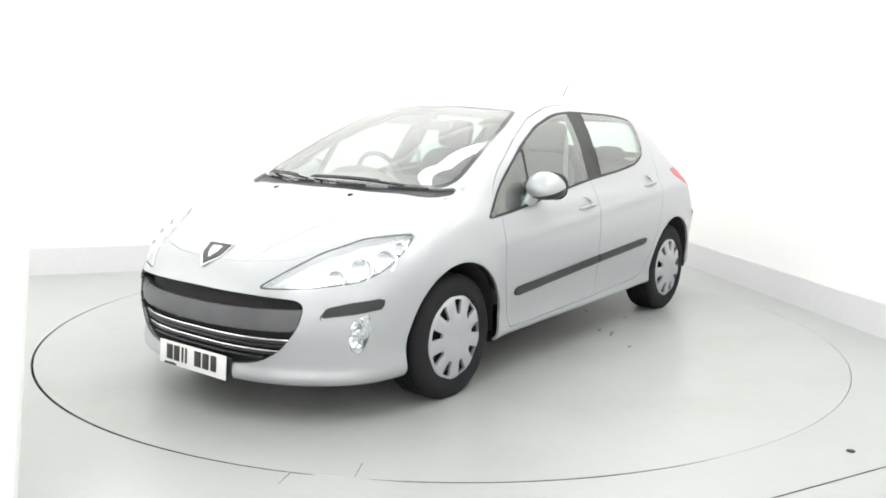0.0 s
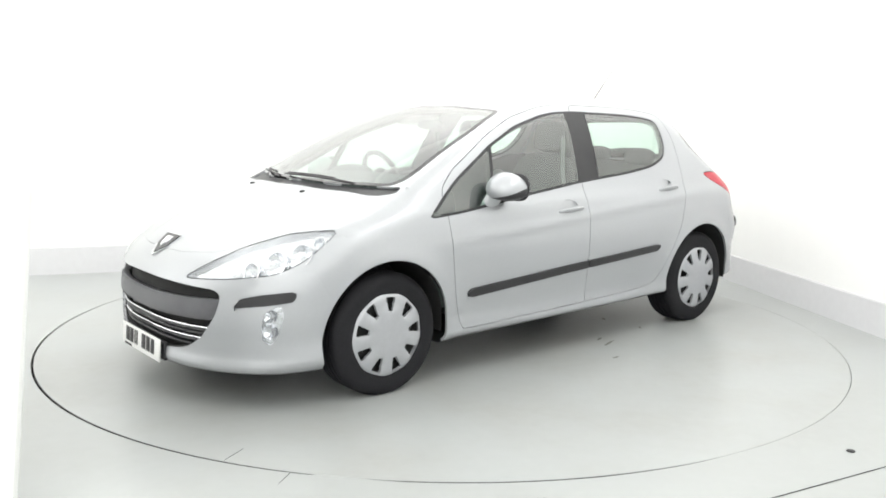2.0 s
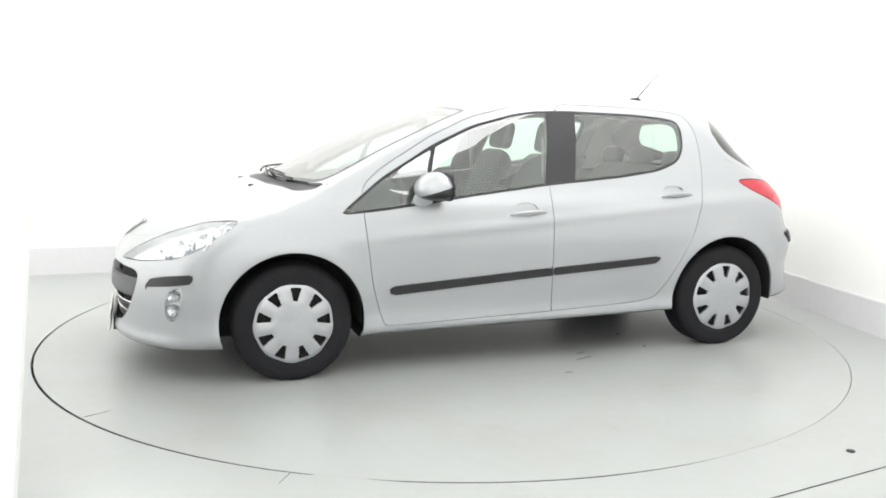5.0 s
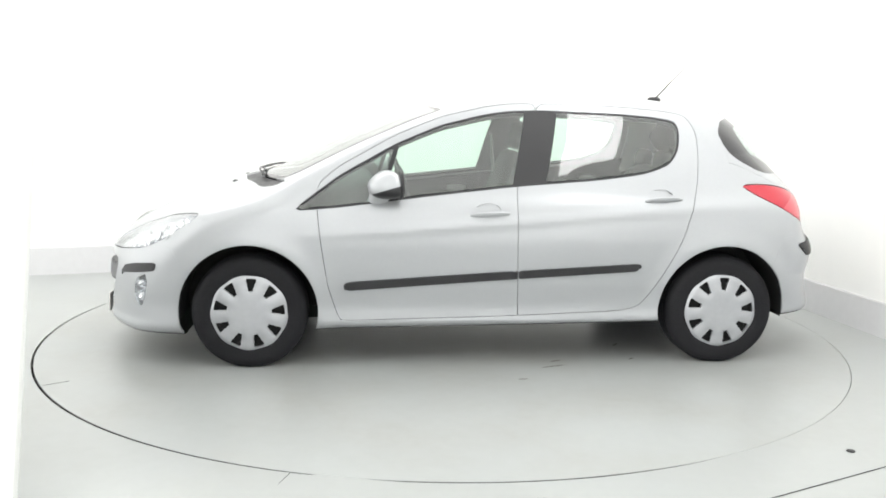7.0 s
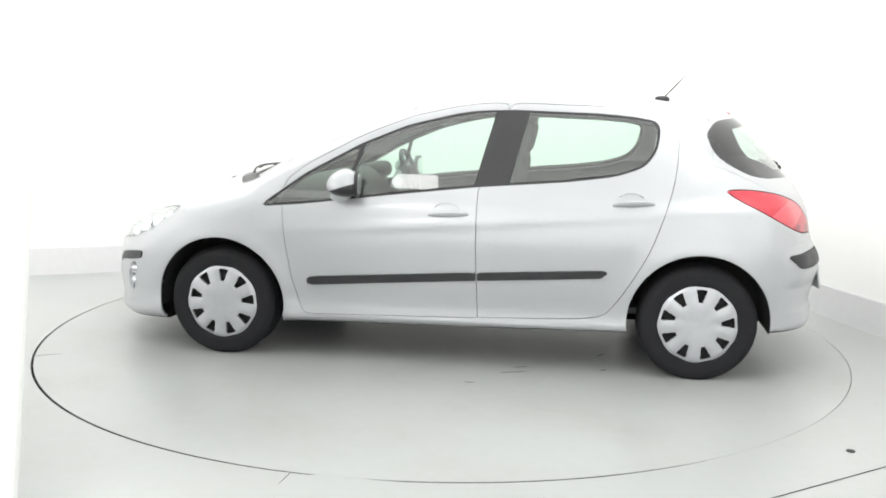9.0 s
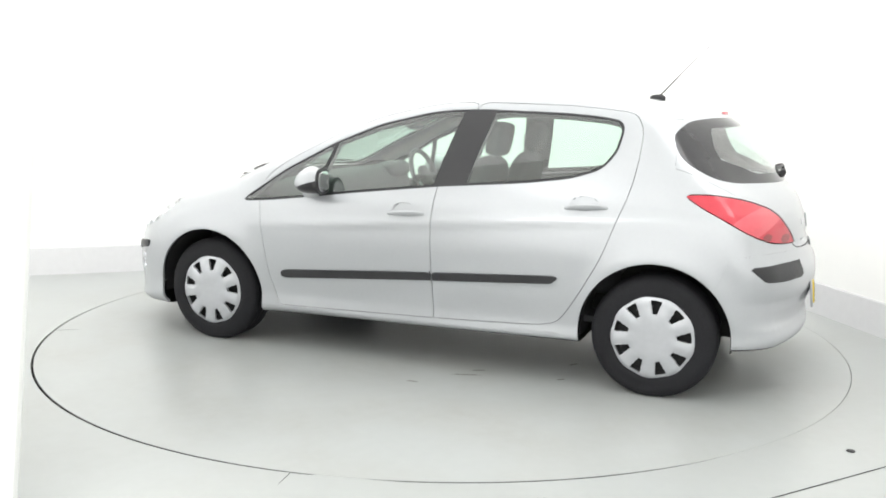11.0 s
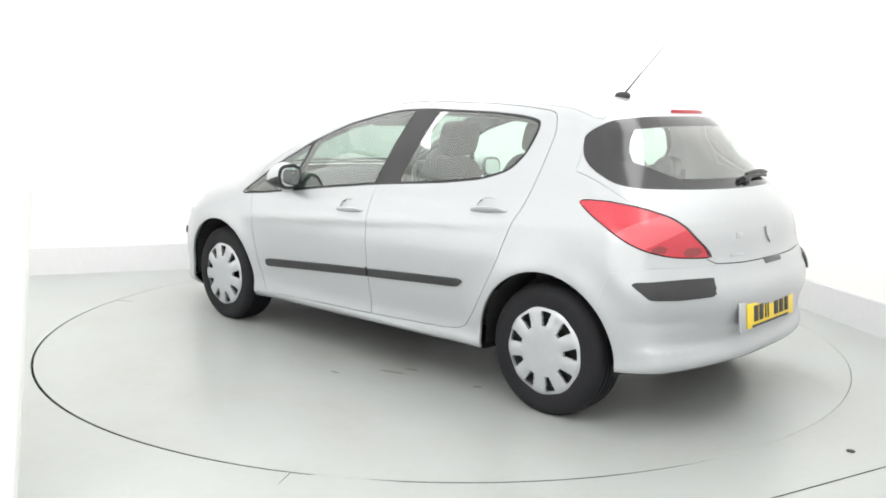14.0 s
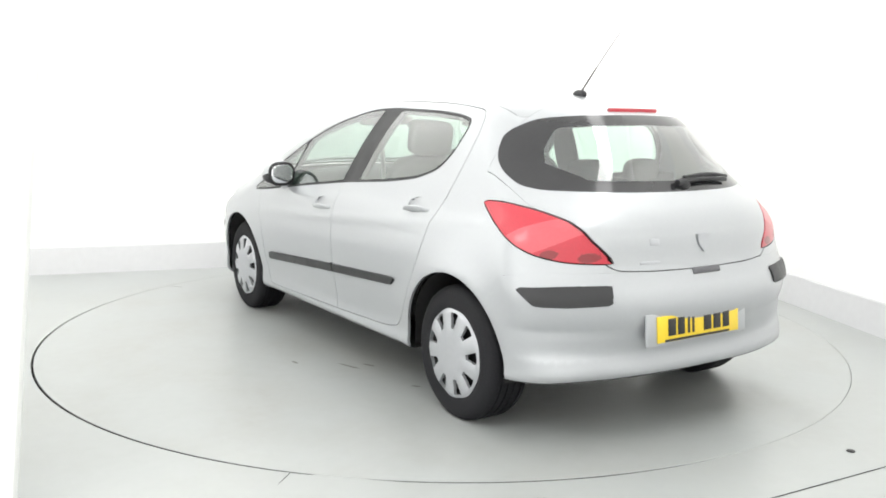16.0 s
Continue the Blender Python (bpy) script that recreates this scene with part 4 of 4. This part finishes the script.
for y in (-0.38, 0.0, 0.38):
    part("rear_headrest", blob(0.04, 0.12, 0.062, pose(-1.215, y, 1.095, 0, -12, 0), 3, 20), CLOTH, bench, "low dark rear headrest")
part("parcel_shelf", box(0.46, 1.12, 0.02, pose(-1.45, 0, 0.965), 0.006), CABIN, car, "dark grey parcel shelf")
part("dashboard", blob(0.24, 0.70, 0.15, pose(0.86, 0, 0.855, 0, 10, 0), 3.6, 32), CABIN, car, "dark grey dashboard")
part("instrument_hood", blob(0.10, 0.17, 0.06, pose(0.70, -0.36, 0.985, 0, 8, 0), 2.8, 24), CABIN, car, "dark instrument binnacle")
part("cabin_floor", box(2.5, 1.4, 0.03, pose(-0.35, 0, 0.33)), CABIN, car, "dark carpeted cabin floor")
part("console", blob(0.45, 0.09, 0.14, pose(0.15, 0, 0.50), 4, 20), CABIN, car, "dark centre console")
bm = bmesh.new()
n, k, R0, r0 = 48, 12, 0.182, 0.016
rows = [[bm.verts.new(((R0 + r0 * math.cos(b * math.tau / k)) * math.cos(a * math.tau / n), (R0 + r0 * math.cos(b * math.tau / k)) * math.sin(a * math.tau / n), r0 * math.sin(b * math.tau / k))) for b in range(k)] for a in range(n)]
for a in range(n):
    for b in range(k):
        bm.faces.new((rows[a][b], rows[(a + 1) % n][b], rows[(a + 1) % n][(b + 1) % k], rows[a][(b + 1) % k]))
wheel_pose = pose(0.45, -0.37, 0.95, 0, -68, 0)
rim = part("steering_wheel", bm, CABIN, car, "dark grey steering wheel")
rim.matrix_basis = wheel_pose
part("wheel_hub", blob(0.075, 0.07, 0.03, None, 2.6, 20), CABIN, rim, "padded wheel hub")
for a in (90, 270, 180):
    part("wheel_spoke", box(0.12, 0.035, 0.016, pose(0, 0, 0, 0, 0, a) @ pose(0.11, 0, 0), 0.006), CABIN, rim)
q, n = skin_point(0.36, 0, 0, 2, 1)
part("rear_view_mirror", blob(0.025, 0.115, 0.032, pose(0.36, 0, q.z - 0.10, 0, -8, 0), 3, 20), CABIN, car, "dark rear-view mirror")
for y in (0.37, -0.37):
    part("sun_visor", blob(0.075, 0.17, 0.010, pose(0.17, y, 1.325, 0, 22, 0), 4, 20), LINING, car, "pale folded sun visor")
# ---- the rest of the studio ----
# white flat at the edge of the set, its foot below the view
bm = box(1.6, 0.04, 3.6, pose(-2.245, -2.75, 1.80), 0.006)
for v in bm.verts:
    v.co.x += math.tan(radians(6.13)) * v.co.z
flat = tagged(part("studio_flat", bm, WALL), "tall white studio flat with a slanted edge", "studio flat")
# a straight joint in the floor outside the turntable, a bolt and a scuff
a, b = Vector((1.05, -2.615, 0)), Vector((2.75, -1.70, 0))
d = (b - a).normalized()
bm = box((b - a).length, 0.005, 0.001, Matrix.Translation((a + b) / 2 + Vector((0, 0, 0.0015))) @ pose(0, 0, 0, 0, 0, math.degrees(math.atan2(d.y, d.x))))
tagged(part("floor_joint", bm, GAP), "thin dark straight joint in the floor", "floor joint", kind="structure")
bm = lathe([(0.0001, 0.006), (0.012, 0.006), (0.017, 0.003), (0.018, 0.0)], 20)
bolt = tagged(part("floor_bolt", bm, BLACK), "small dark bolt head in the floor", "bolt")
bolt.matrix_basis = pose(1.72, -2.06, 0.0005, 90, 0, 0)
for x, y, r in ((0.375, -2.585, 0.035), (0.42, -2.60, 0.03)):
    bm = bmesh.new()
    ring_pts = [bm.verts.new((x + r * (1 + 0.35 * math.sin(3 * k + 1) * math.cos(5 * k)) * math.cos(k * 0.2618), y + 0.6 * r * (1 + 0.3 * math.cos(4 * k)) * math.sin(k * 0.2618), 0.002)) for k in range(24)]
    bm.faces.new(ring_pts)
    tagged(part("floor_scuff", bm, STAIN), "small brown worn patch on the floor", "floor scuff", group="scuffs on the floor", kind="structure")
# radial plate joint on the turntable
bm = box(0.13, 0.002, 0.001, pose(0, 0, 0, 0, 0, -97.7) @ pose(RIM - 0.075, 0, 0.0012))
part("plate_joint", bm, GAP, turntable, "short thin joint in the plate")
bm = box(0.10, 0.0015, 0.001, pose(0, 0, 0, 0, 0, -103.6) @ pose(RIM + 0.065, 0, 0.0012))
tagged(part("floor_joint", bm, GAP), "short thin joint in the floor beside the turntable", "floor joint", kind="structure")
# scuffs on the turntable
for az, r, ln in ((-8.0, 1.09, 0.075), (-3.5, 1.02, 0.04), (25.7, 1.13, 0.035), (14.0, 1.30, 0.025), (-22.0, 1.22, 0.03), (160.0, 1.15, 0.05)):
    bm = bmesh.new()
    pts = [bm.verts.new((ln * math.cos(k * 0.2618) * (1 + 0.25 * math.sin(5 * k)), 0.009 * math.sin(k * 0.2618) * (1 + 0.4 * math.cos(3 * k)), 0)) for k in range(24)]
    bm.faces.new(pts)
    scuff = part("scuff", bm, STAIN, turntable, "faint brown scuff")
    scuff.matrix_basis = pose(0, 0, 0, 0, 0, az) @ pose(r, 0, 0.0015, 0, 0, 80)


def motions():
    """The turntable starts, then turns at one speed, and the car with it."""
    times = [0.0, 0.1, 0.2, 0.3, 0.4, 0.5] + [k * 0.5 for k in range(2, 33)]
    start = {0.0: 0.0, 0.1: -0.12, 0.2: -0.58, 0.3: -1.18, 0.4: -1.87}
    turn = [(t, start.get(t, 0.897 + SPIN * t)) for t in times]
    walk(turntable, [(t, pose(0, 0, 0, 0, 0, a)) for t, a in turn])
    walk(car, [(t, pose(0, 0, 0, 0, 0, SPIN_START + a) @ pose(-0.177, 0.068, 0.0015, 0, 0, -0.344)) for t, a in turn])


motions()
